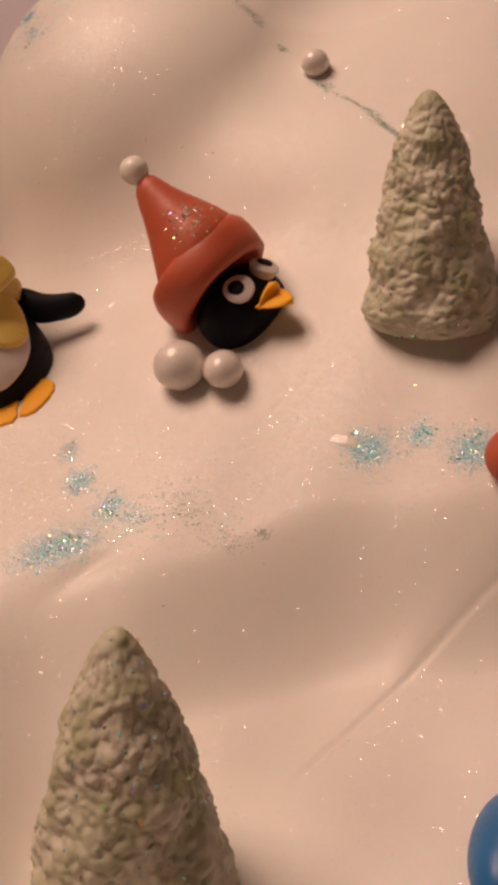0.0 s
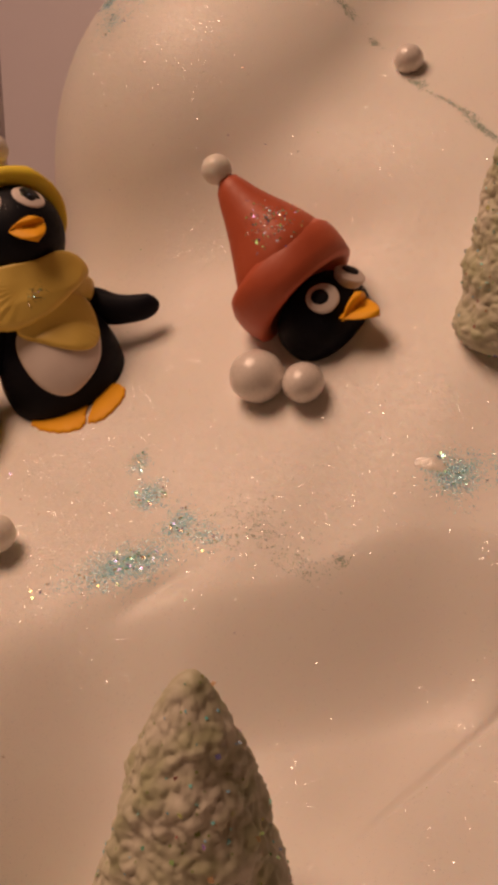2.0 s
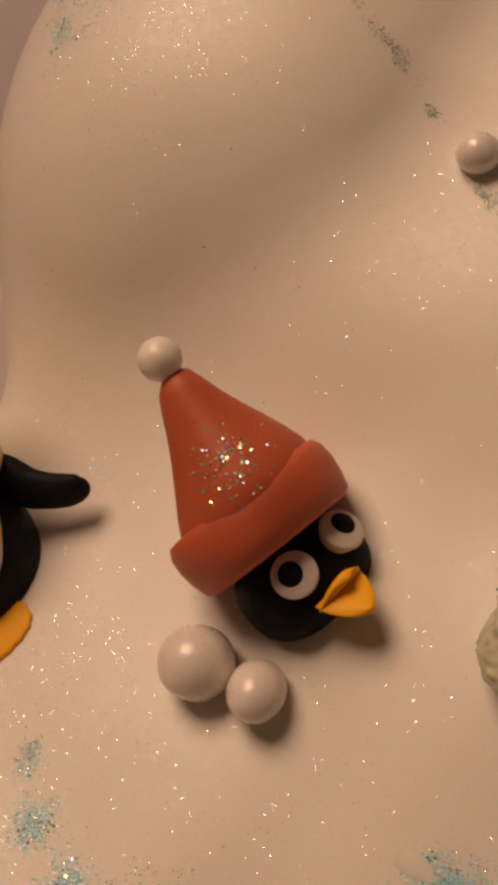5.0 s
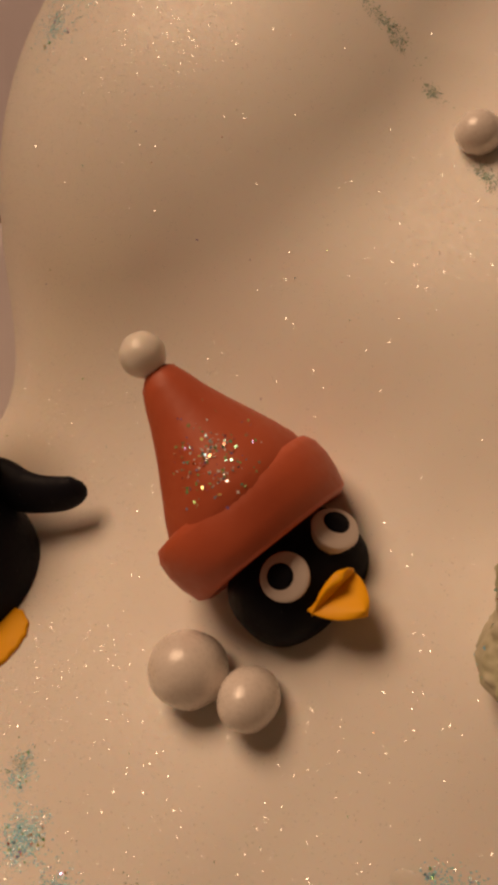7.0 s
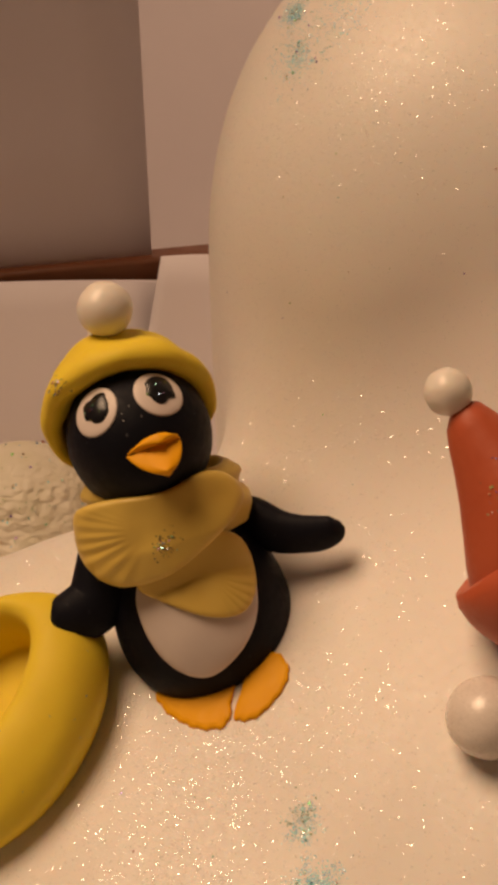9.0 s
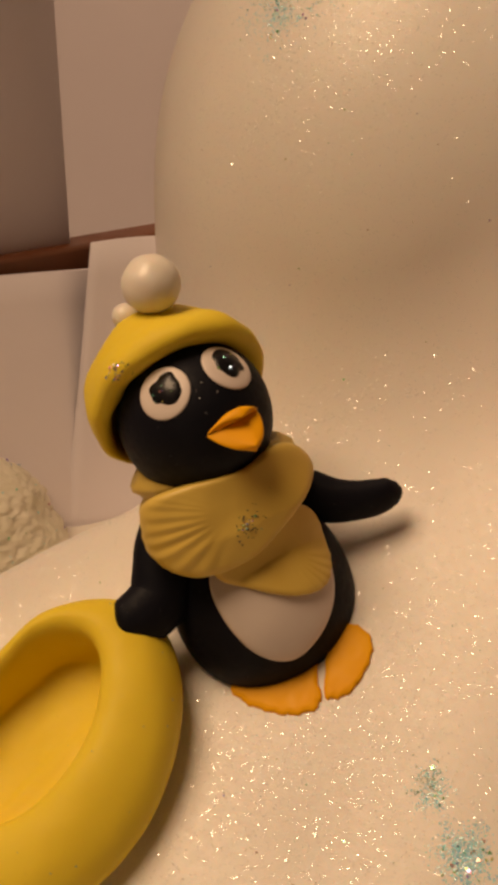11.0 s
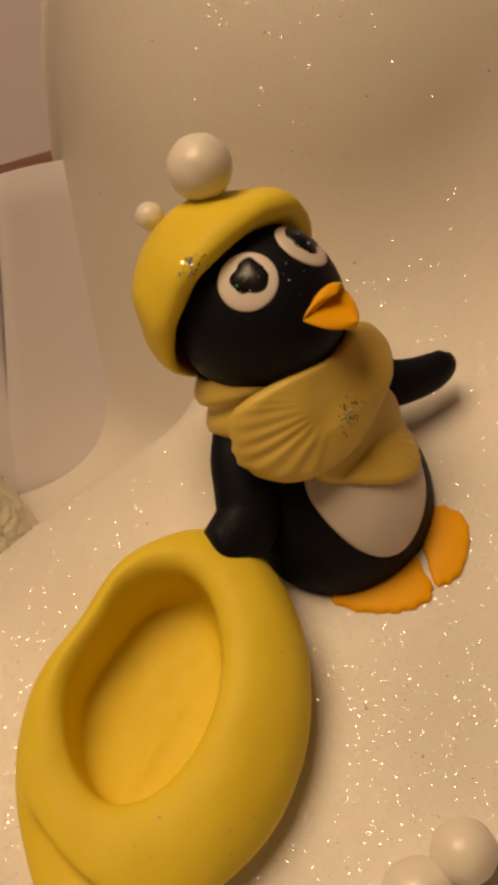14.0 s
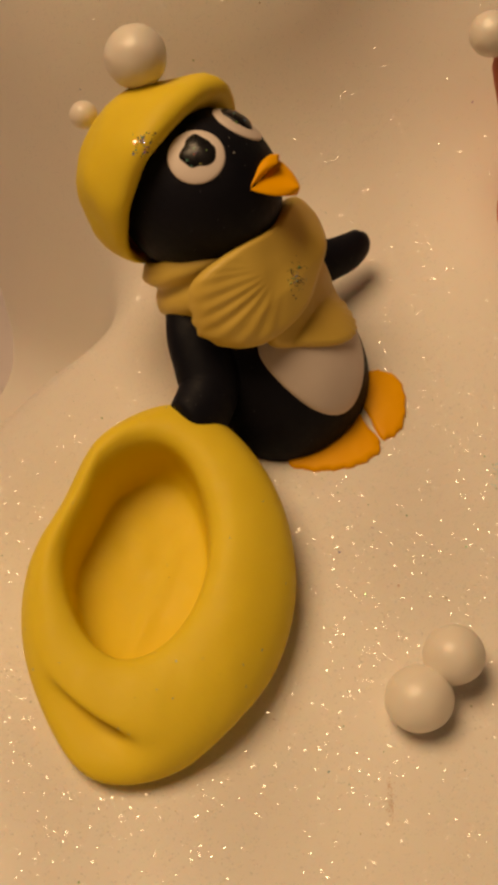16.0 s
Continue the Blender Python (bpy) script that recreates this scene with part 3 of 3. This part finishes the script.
# ---- sugar pearls ----
pearl("sugar_pearl", (4.50, -0.61, 1.42), 0.69, "large shimmering white sugar pearl beside a penguin head", PEARL, "sugar pearls")
pearl("sugar_pearl", (5.68, -0.96, 1.42), 0.51, "shimmering oblong white sugar pearl beside a larger one", PEARL, "sugar pearls", long=1.22)
pearl("sugar_pearl", (-1.77, -4.46, -2.0), 0.53, "pale sugar pearl in a touching pair on the snow", WHITE, "sugar pearls")
pearl("sugar_pearl", (-1.05, -4.29, -1.56), 0.48, "pale sugar pearl in a touching pair on the snow", WHITE, "sugar pearls")
pearl("sugar_pearl", (7.60, 6.44, 8.62), 0.42, "small white sugar pearl on the mound", PEARL, "sugar pearls")


# ---- trees ----
TREE_SHAPES = []


def tree(name, at, height, radius, label, seed, tip=0.28, n=170, m=140, lean=0.0, power=0.66, mat=TREE):
    """A stout cone of lumpy snipped fondant."""
    s = Shape()
    rows = []
    for i in range(m):
        t = i / (m - 1)
        z = height * t
        r = radius * (1 - t) ** power * 0.94 + tip * (1 - t ** 6) ** 0.5 * 0.9
        if t < 0.09:
            r *= 0.74 + 0.26 * math.sqrt(t / 0.09)
        ring = []
        for a in np.linspace(0, 2 * math.pi, n, endpoint=False):
            p = Vector((r * math.cos(a), r * math.sin(a), z))
            dist, _ = noise.voronoi(Vector((p.x * 3.1 + 0.5 * noise.noise(p * 2), p.y * 3.1, p.z * 3.1 + 0.5 * noise.noise(p * 1.5))) + Vector((seed, seed * 2, 0)))
            crack = min(1.0, (dist[1] - dist[0]) * 2.0)
            d = 0.07 * crack ** 0.7 + 0.16 * noise.noise(p * 1.3 + Vector((seed, 0, 0))) + 0.05 * noise.noise(p * 5.0) + 0.03 * noise.noise(p * 11.0)
            k = min(1.0, 0.35 + 2.5 * (1 - t))
            ring.append((p.x - lean * t + d * k * math.cos(a), p.y + d * k * math.sin(a), z + 0.10 * d * k))
        rows.append(ring)
    s.grid(rows, 0, True, True, True)
    s.moved(np.eye(3), at)
    TREE_SHAPES.append((s, thing(name, s, mat, label, "tree", "fondant trees")))


tree("fondant_tree", (10.9, 0.0, 2.28), 5.8, 1.62, "pale green lumpy fondant fir tree with glitter", 1.0, tip=0.24, lean=0.2, power=0.60)
tree("fondant_tree", (5.2, -12.0, -6.6), 6.35, 2.05, "pale green fondant fir tree with snipped scales", 4.0, tip=0.2)
tree("fondant_tree", (-8.3, 7.55, -3.05), 2.6, 1.8, "cream white fondant fir tree on the lower shelf of the cake", 7.0, tip=0.9, mat=PALE_TREE)

# ---- yellow tub ----
B_AT = np.array((-4.55, -1.30, 0.0))
B_AT[2] = drop(B_AT[0], B_AT[1])
bt = frame_on(B_AT, (0.52, 0.85, 0.0))
tub = Shape()
prof = [(0.55, -0.25), (0.86, -0.20), (0.97, 0.12), (1.02, 0.48), (0.99, 0.82), (0.92, 1.08), (0.83, 1.24), (0.74, 1.32), (0.66, 1.30), (0.60, 1.17), (0.575, 0.90), (0.57, 0.58), (0.56, 0.32), (0.52, 0.19), (0.32, 0.14), (0.08, 0.13)]
curve = []
for i in range(len(prof) - 1):
    q = [np.array(prof[min(max(i + d, 0), len(prof) - 1)]) for d in (-1, 0, 1, 2)]
    for f in (0.0, 0.25, 0.5, 0.75):
        curve.append((i + f, *(0.5 * (2 * q[1] + (q[2] - q[0]) * f + (2 * q[0] - 5 * q[1] + 4 * q[2] - q[3]) * f * f + (3 * q[1] - q[0] - 3 * q[2] + q[3]) * f ** 3))))
curve.append((len(prof) - 1, *prof[-1]))
rows = []
for step, k, h in curve:
    inner = smooth_step((step - 2.5) / 6.5)
    ring = []
    for a in np.linspace(0, 2 * math.pi, 140, endpoint=False):
        waist = 0.12 * math.exp(-((a - 2.70) / 0.36) ** 2)
        lower = 1 - 0.055 * math.exp(-((a - 5.45) / 0.5) ** 2) * (1 - inner)
        rx = 2.02 * lower * (1 - waist) * (1 + 0.04 * math.cos(2 * a)) * (1 - 0.10 * inner)
        ry = 3.02 * lower * (1 + 0.03 * math.cos(a - 0.8)) * (1 - 0.03 * inner)
        wide = k + 0.05 * math.exp(-((a - 1.15) / 0.55) ** 2) * math.exp(-((step - 11) / 1.6) ** 2)
        x = rx * wide * math.cos(a) - 0.36 * inner - 0.06
        y = ry * wide * math.sin(a) + 0.34 * inner
        z = h * (1 + 0.20 * math.sin(a)) + 0.09 * noise.noise(Vector((x * 0.8, y * 0.8, h))) + 0.015 * noise.noise(Vector((x * 3.0, y * 3.0, h * 3.0)))
        if step < 8:
            lobe = math.exp(-((a - 4.36) / 0.34) ** 2)
            swell = 0.06 * lobe * math.exp(-((h - 0.40) / 0.25) ** 2) * (step < 7)
            groove = 0.21 * lobe * math.exp(-((step - 4.5) / 0.60) ** 2)
            x, y, z = x * (1 + swell - groove), y * (1 + swell - groove), z - 0.9 * groove
        else:
            z += 0.12 * math.exp(-((x + 0.15 - 0.25 * y) / 0.10) ** 2) * math.exp(-(y / 1.2) ** 2) * smooth_step((step - 12) / 2) * 0.4
        ring.append((x, y, z))
    rows.append(ring)
tub.grid(rows, 0, True, True, True)
tub.moved(bt, B_AT)
yellow_tub = thing("yellow_tub", tub, YELLOW, "hollow oval tub of yellow fondant resting on the snow", "tub")

# ---- things at the rim of the view ----
blue = Shape().ball((12.15, -11.3, drop(12.1, -11.3) + 0.5), (0.75, 1.6, 0.8), 0, turn_z(-12), n=24)
thing("blue_figure", blue, BLUE, "smooth blue fondant shape on the snow", "decoration")
rb = Shape().ball((12.95, -4.05, drop(12.95, -4.05) + 0.45), (0.95, 0.9, 0.75), 0, n=24)
thing("red_figure", rb, RED, "smooth red fondant shape on the snow", "decoration")
logs = empty("log_pile", "beige fondant logs standing on top of the mound", "logs")
for lx, lr in ((-0.9, 0.5), (0.1, 0.45), (1.0, 0.55)):
    q = Shape().tube([(lx, 11.4, 11.3), (lx, 11.4, 12.0), (lx + 0.1, 11.4, 13.0), (lx + 0.1, 11.4, 14.0)], [lr * 0.9, lr, lr, lr * 0.9], 0, n=18, side=(1, 0, 0))
    part("log", q, BEIGE, logs)
plank = slab((5.4, 12.0, 11.5), (8.6, 1.6, 1.0), turn_z(-6, 0, 9), 0.2)
thing("dark_plank", plank, SLATE, "dark slate grey fondant plank on top of the mound", "plank")


# ---- glitter: thin flakes that catch the lamp ----
def glitter_material(name, hue, spread, sat, value, metal=0.9, rough=0.22, ior=1.5):
    m = bpy.data.materials.new(name)
    m.use_nodes = True
    n, l = m.node_tree.nodes, m.node_tree.links
    b = n["Principled BSDF"]
    geo = n.new("ShaderNodeNewGeometry")
    hsv = n.new("ShaderNodeCombineColor")
    hsv.mode = "HSV"
    span = n.new("ShaderNodeMapRange")
    span.inputs["To Min"].default_value, span.inputs["To Max"].default_value = hue - spread, hue + spread
    l.new(geo.outputs["Random Per Island"], span.inputs["Value"])
    l.new(span.outputs["Result"], hsv.inputs["Red"])
    hsv.inputs["Green"].default_value, hsv.inputs["Blue"].default_value = sat, value
    l.new(hsv.outputs["Color"], b.inputs["Base Color"])
    b.inputs["Metallic"].default_value, b.inputs["Roughness"].default_value = metal, rough
    b.inputs["IOR"].default_value = ior
    return m


SILVER = glitter_material("clear_glitter", 0.09, 0.02, 0.05, 0.95, 0.0, 0.08, 3.6)
TEAL = glitter_material("teal_glitter", 0.54, 0.05, 0.66, 0.85, 0.0, 0.20, 1.8)
DARK = glitter_material("dark_glitter", 0.40, 0.10, 0.35, 0.36, 0.0, 0.3)
BRONZE = glitter_material("bronze_glitter", 0.11, 0.06, 0.45, 0.16, 0.2, 0.25, 1.9)
RAINBOW = glitter_material("rainbow_glitter", 0.40, 0.40, 0.60, 0.9, 0.6, 0.2, 2.0)

rng = np.random.RandomState(5)


def field_normals(p):
    e = 0.03
    g = np.stack([cake_field(p + e * k) - cake_field(p - e * k) for k in np.eye(3)], -1)
    return g / np.linalg.norm(g, axis=-1, keepdims=True)


def settle_on_cake(p):
    """Brings points onto the icing."""
    for _ in range(14):
        p = p - np.clip(cake_field(p), -0.5, 0.5)[:, None] * field_normals(p)
    return p, field_normals(p)


def flakes(points, normals, low, high, tilt):
    """Small square flakes, each a little tilted."""
    s = Shape()
    k = len(points)
    nn = normals + tilt * rng.randn(k, 3)
    nn /= np.linalg.norm(nn, axis=1, keepdims=True)
    spin = rng.randn(k, 3)
    u = np.cross(nn, spin)
    u /= np.linalg.norm(u, axis=1, keepdims=True)
    w = np.cross(nn, u)
    size = (low + (high - low) * rng.rand(k)[:, None] ** 1.6) / 2
    base = points + normals * size * 0.3
    quad = np.stack([base + size * (u + w), base + size * (w - u), base - size * (u + w), base + size * (u - w)], 1)
    s.v = [tuple(q) for q in quad.reshape(-1, 3)]
    s.f = [(4 * i, 4 * i + 1, 4 * i + 2, 4 * i + 3) for i in range(k)]
    s.m = [0] * k
    return s


def flat_mesh(ob):
    for f in ob.data.polygons:
        f.use_smooth = False
    return ob


def cake_glitter(name, spots, mat, label, low, high, tilt):
    """spots: centre x, y, z, half length, half width, heading in degrees, count."""
    pts = []
    for x, y, z, a, b, deg, count in spots:
        c = np.array((x, y, z))
        n0 = field_normals(settle_on_cake(c[None])[0])[0]
        t = frame_on(settle_on_cake(c[None])[0][0], (math.cos(radians(deg)), math.sin(radians(deg)), 0.05))
        r = rng.randn(count, 2) * 0.5
        clump = rng.randn(max(4, count // 30), 2) * 0.6
        pick = clump[rng.randint(0, len(clump), count)]
        mix = (rng.rand(count) < 0.35)[:, None]
        r = np.where(mix, pick + rng.randn(count, 2) * 0.16, r)
        pts.append(c + (r[:, :1] * b) * t[:, 0] + (r[:, 1:] * a) * t[:, 1] + n0 * 0.1)
    p, n = settle_on_cake(np.concatenate(pts))
    return flat_mesh(thing(name, flakes(p, n, low, high, tilt), mat, label, "glitter", kind="stuff"))


def sprinkle(count, box):
    u = rng.rand(count, 3) * (np.array(box[1]) - np.array(box[0])) + np.array(box[0])
    p, n = settle_on_cake(u)
    good = (np.abs(cake_field(p)) < 0.02) & (p[:, 2] > -7.5)
    thin = 1 - 0.72 * smooth_step((p[:, 0] - 0.5) / 3.5)      # sparser away from the yellow tub
    good &= rng.rand(count) < thin
    return p[good], n[good]


p1, n1 = sprinkle(120000, ((-8, -14, -6), (13, 4, 3)))
p2, n2 = sprinkle(40000, ((-5, 3, 1), (13, 9, 12)))
flat_mesh(thing("fine_glitter", flakes(np.concatenate([p1, p2]), np.concatenate([n1, n2]), 0.006, 0.022, 0.27), SILVER, "fine clear glitter dusted over the white icing", "glitter", kind="stuff"))
p3, n3 = sprinkle(260, ((-8, -12, -5), (12, 9, 11)))
flat_mesh(thing("coarse_glitter", flakes(p3, n3, 0.018, 0.038, 0.35), RAINBOW, "coarse rainbow glitter scattered over the icing", "glitter", kind="stuff"))
p4, n4 = sprinkle(160, ((-7, -6, -4), (8, 4, 3)))
flat_mesh(thing("dark_specks", flakes(p4, n4, 0.012, 0.026, 0.2), DARK, "tiny dark specks scattered over the icing", "glitter", kind="stuff"))

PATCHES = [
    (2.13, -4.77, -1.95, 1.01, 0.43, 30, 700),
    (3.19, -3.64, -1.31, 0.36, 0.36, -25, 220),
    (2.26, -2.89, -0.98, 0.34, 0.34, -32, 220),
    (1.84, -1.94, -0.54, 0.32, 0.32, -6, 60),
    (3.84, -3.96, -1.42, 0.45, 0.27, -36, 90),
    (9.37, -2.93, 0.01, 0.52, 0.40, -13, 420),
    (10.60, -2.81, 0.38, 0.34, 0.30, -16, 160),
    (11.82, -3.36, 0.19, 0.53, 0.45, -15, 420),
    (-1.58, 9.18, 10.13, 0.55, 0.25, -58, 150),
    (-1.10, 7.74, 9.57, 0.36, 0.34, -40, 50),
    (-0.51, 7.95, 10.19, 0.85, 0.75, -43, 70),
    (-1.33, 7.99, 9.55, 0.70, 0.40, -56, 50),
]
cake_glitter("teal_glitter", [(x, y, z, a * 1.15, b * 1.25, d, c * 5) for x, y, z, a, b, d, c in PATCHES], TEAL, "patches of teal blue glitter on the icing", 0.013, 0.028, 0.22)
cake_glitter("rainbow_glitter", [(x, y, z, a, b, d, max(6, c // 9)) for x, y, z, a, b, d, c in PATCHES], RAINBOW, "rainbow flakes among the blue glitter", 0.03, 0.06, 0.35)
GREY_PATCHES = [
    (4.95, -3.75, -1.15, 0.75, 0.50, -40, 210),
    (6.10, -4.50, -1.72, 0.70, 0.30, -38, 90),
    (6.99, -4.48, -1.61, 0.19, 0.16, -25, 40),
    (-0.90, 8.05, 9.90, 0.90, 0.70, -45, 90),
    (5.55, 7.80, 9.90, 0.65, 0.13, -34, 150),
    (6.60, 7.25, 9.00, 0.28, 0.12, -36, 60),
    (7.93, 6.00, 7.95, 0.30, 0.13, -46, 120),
    # thin row of dark flakes that paints the shade line from pearl to tree
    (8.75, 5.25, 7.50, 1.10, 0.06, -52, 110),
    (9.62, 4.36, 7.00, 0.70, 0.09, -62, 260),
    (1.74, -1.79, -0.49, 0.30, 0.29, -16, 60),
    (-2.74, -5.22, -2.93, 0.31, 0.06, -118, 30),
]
cake_glitter("dark_glitter", [(x, y, z, a * 1.1, b * 1.1, d, c * 2) for x, y, z, a, b, d, c in GREY_PATCHES[:-1]], DARK, "smears of dark green glitter and a painted shade line on the icing", 0.012, 0.030, 0.2)


BROWN = glitter_material("brown_crumbs", 0.06, 0.02, 0.55, 0.50, 0.0, 0.5)
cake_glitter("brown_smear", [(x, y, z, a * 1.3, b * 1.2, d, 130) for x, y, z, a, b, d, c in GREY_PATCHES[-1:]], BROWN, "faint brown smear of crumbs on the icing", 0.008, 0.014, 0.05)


def stuck_on(shape, target, reach, count, low, high, tilt, name, mat, parent, label):
    """Glitter stuck to a thing near a point of it."""
    v = np.array(shape.v)
    f = [q for q in shape.f if len(q) == 4]
    quad = v[np.array(f)]
    mid = quad.mean(1)
    nrm = np.cross(quad[:, 2] - quad[:, 0], quad[:, 3] - quad[:, 1])
    area = np.linalg.norm(nrm, axis=1)
    nrm = nrm / np.maximum(area, 1e-9)[:, None]
    centre = v.mean(0)
    flip = np.sign(((mid - centre) * nrm).sum(1))
    nrm = nrm * np.where(flip == 0, 1, flip)[:, None]
    d = np.linalg.norm(mid - np.array(target), axis=1) if target is not None else np.zeros(len(mid))
    w = area * np.exp(-(d / reach) ** 2)
    if target is not None:
        toward = np.array(target) - centre
        w = w * ((nrm @ (toward / np.linalg.norm(toward))) > 0.1)
    pick = rng.choice(len(f), count, p=w / w.sum())
    k = rng.rand(count, 4) ** 2
    k /= k.sum(1, keepdims=True)
    pts = (quad[pick] * k[..., None]).sum(1)
    ob = part(name, flakes(pts, nrm[pick], low, high, tilt), mat, parent, label)
    return tagged(flat_mesh(ob), kind="stuff")


R_SPOT = R_TURN @ np.array((-0.28, -1.52, 2.46)) + R_AT
stuck_on(R_CONE, R_SPOT, 0.46, 190, 0.02, 0.055, 0.5, "glitter", RAINBOW, rhat, "rainbow glitter on red fondant")
stuck_on(R_CONE, R_SPOT, 0.34, 60, 0.02, 0.045, 0.4, "glitter", SILVER, rhat, "silver glitter on red fondant")
Y_SPOT = Y_TURN @ np.array((-1.30, -0.45, 6.45))
stuck_on(Y_HAT, Y_SPOT, 0.13, 16, 0.02, 0.045, 0.5, "glitter", RAINBOW, hat, "glitter on yellow fondant")
stuck_on(Y_HAT, Y_SPOT, 0.16, 34, 0.015, 0.04, 0.3, "glitter", BRONZE, hat, "dark glitter on yellow fondant")
S_SPOT = Y_TURN @ np.array((-0.30, -0.9, 3.25))
stuck_on(Y_TAIL, S_SPOT, 0.14, 12, 0.025, 0.05, 0.5, "glitter", RAINBOW, scarf, "glitter on mustard fondant")
stuck_on(Y_TAIL, S_SPOT, 0.20, 46, 0.018, 0.04, 0.3, "glitter", BRONZE, scarf, "dark glitter on mustard fondant")
stuck_on(tub, None, 1.0, 70, 0.015, 0.035, 0.2, "glitter", DARK, yellow_tub, "tiny dark specks on yellow fondant")
stuck_on(Y_HEAD, Y_TURN @ np.array((-0.15, -1.2, 5.7)), 0.40, 10, 0.010, 0.022, 0.5, "glitter", SILVER, head, "fine glitter on black fondant")
for shape in Y_PUPILS:
    stuck_on(shape, None, 1.0, 14, 0.02, 0.045, 0.6, "glitter", RAINBOW, head, "glitter stuck to a pupil")
for shape, ob in TREE_SHAPES:
    stuck_on(shape, None, 1.0, 130, 0.05, 0.10, 0.8, "glitter", RAINBOW, ob, "rainbow glitter on pale green fondant")
    stuck_on(shape, None, 1.0, 120, 0.03, 0.06, 0.4, "glitter", TEAL, ob, "teal glitter on pale green fondant")


# ---- dabs of clear piping gel that hold the glitter ----
GEL = material("clear_gel", (0.80, 0.76, 0.70), 0.16, (0.76, 0.72, 0.67), 90, 0.6, 0.30, 300, rough_spread=0.05, sss=0.25)


def gel_dab(x, y, z, long, wide, deg, seed):
    c = settle_on_cake(np.array([[x, y, z]]))[0][0]
    t = frame_on(c, (math.cos(radians(deg)), math.sin(radians(deg)), 0.02))
    rows = []
    for k, h in ((1.0, -0.004), (0.9, 0.001), (0.75, 0.005), (0.6, 0.010), (0.45, 0.014), (0.3, 0.017), (0.1, 0.018)):
        ring = []
        for a in np.linspace(0, 2 * math.pi, 48, endpoint=False):
            r = k * (1 + 0.30 * noise.noise(Vector((1.6 * math.cos(a), 1.6 * math.sin(a), seed))))
            ring.append(c + t @ np.array((wide * r * math.cos(a), long * r * math.sin(a), 0)))
        p, n = settle_on_cake(np.array(ring))
        rows.append([q + m * h * (1 + 0.5 * noise.noise(Vector(q * 5.0))) for q, m in zip(p, n)])
    return thing("gel_dab", Shape().grid(rows, 0, True, False, True), GEL, "thin glossy dab of clear piping gel on the icing", "gel", "gel dabs")


gel_dab(8.82, -2.68, 0.1, 0.42, 0.20, -20, 1.0)
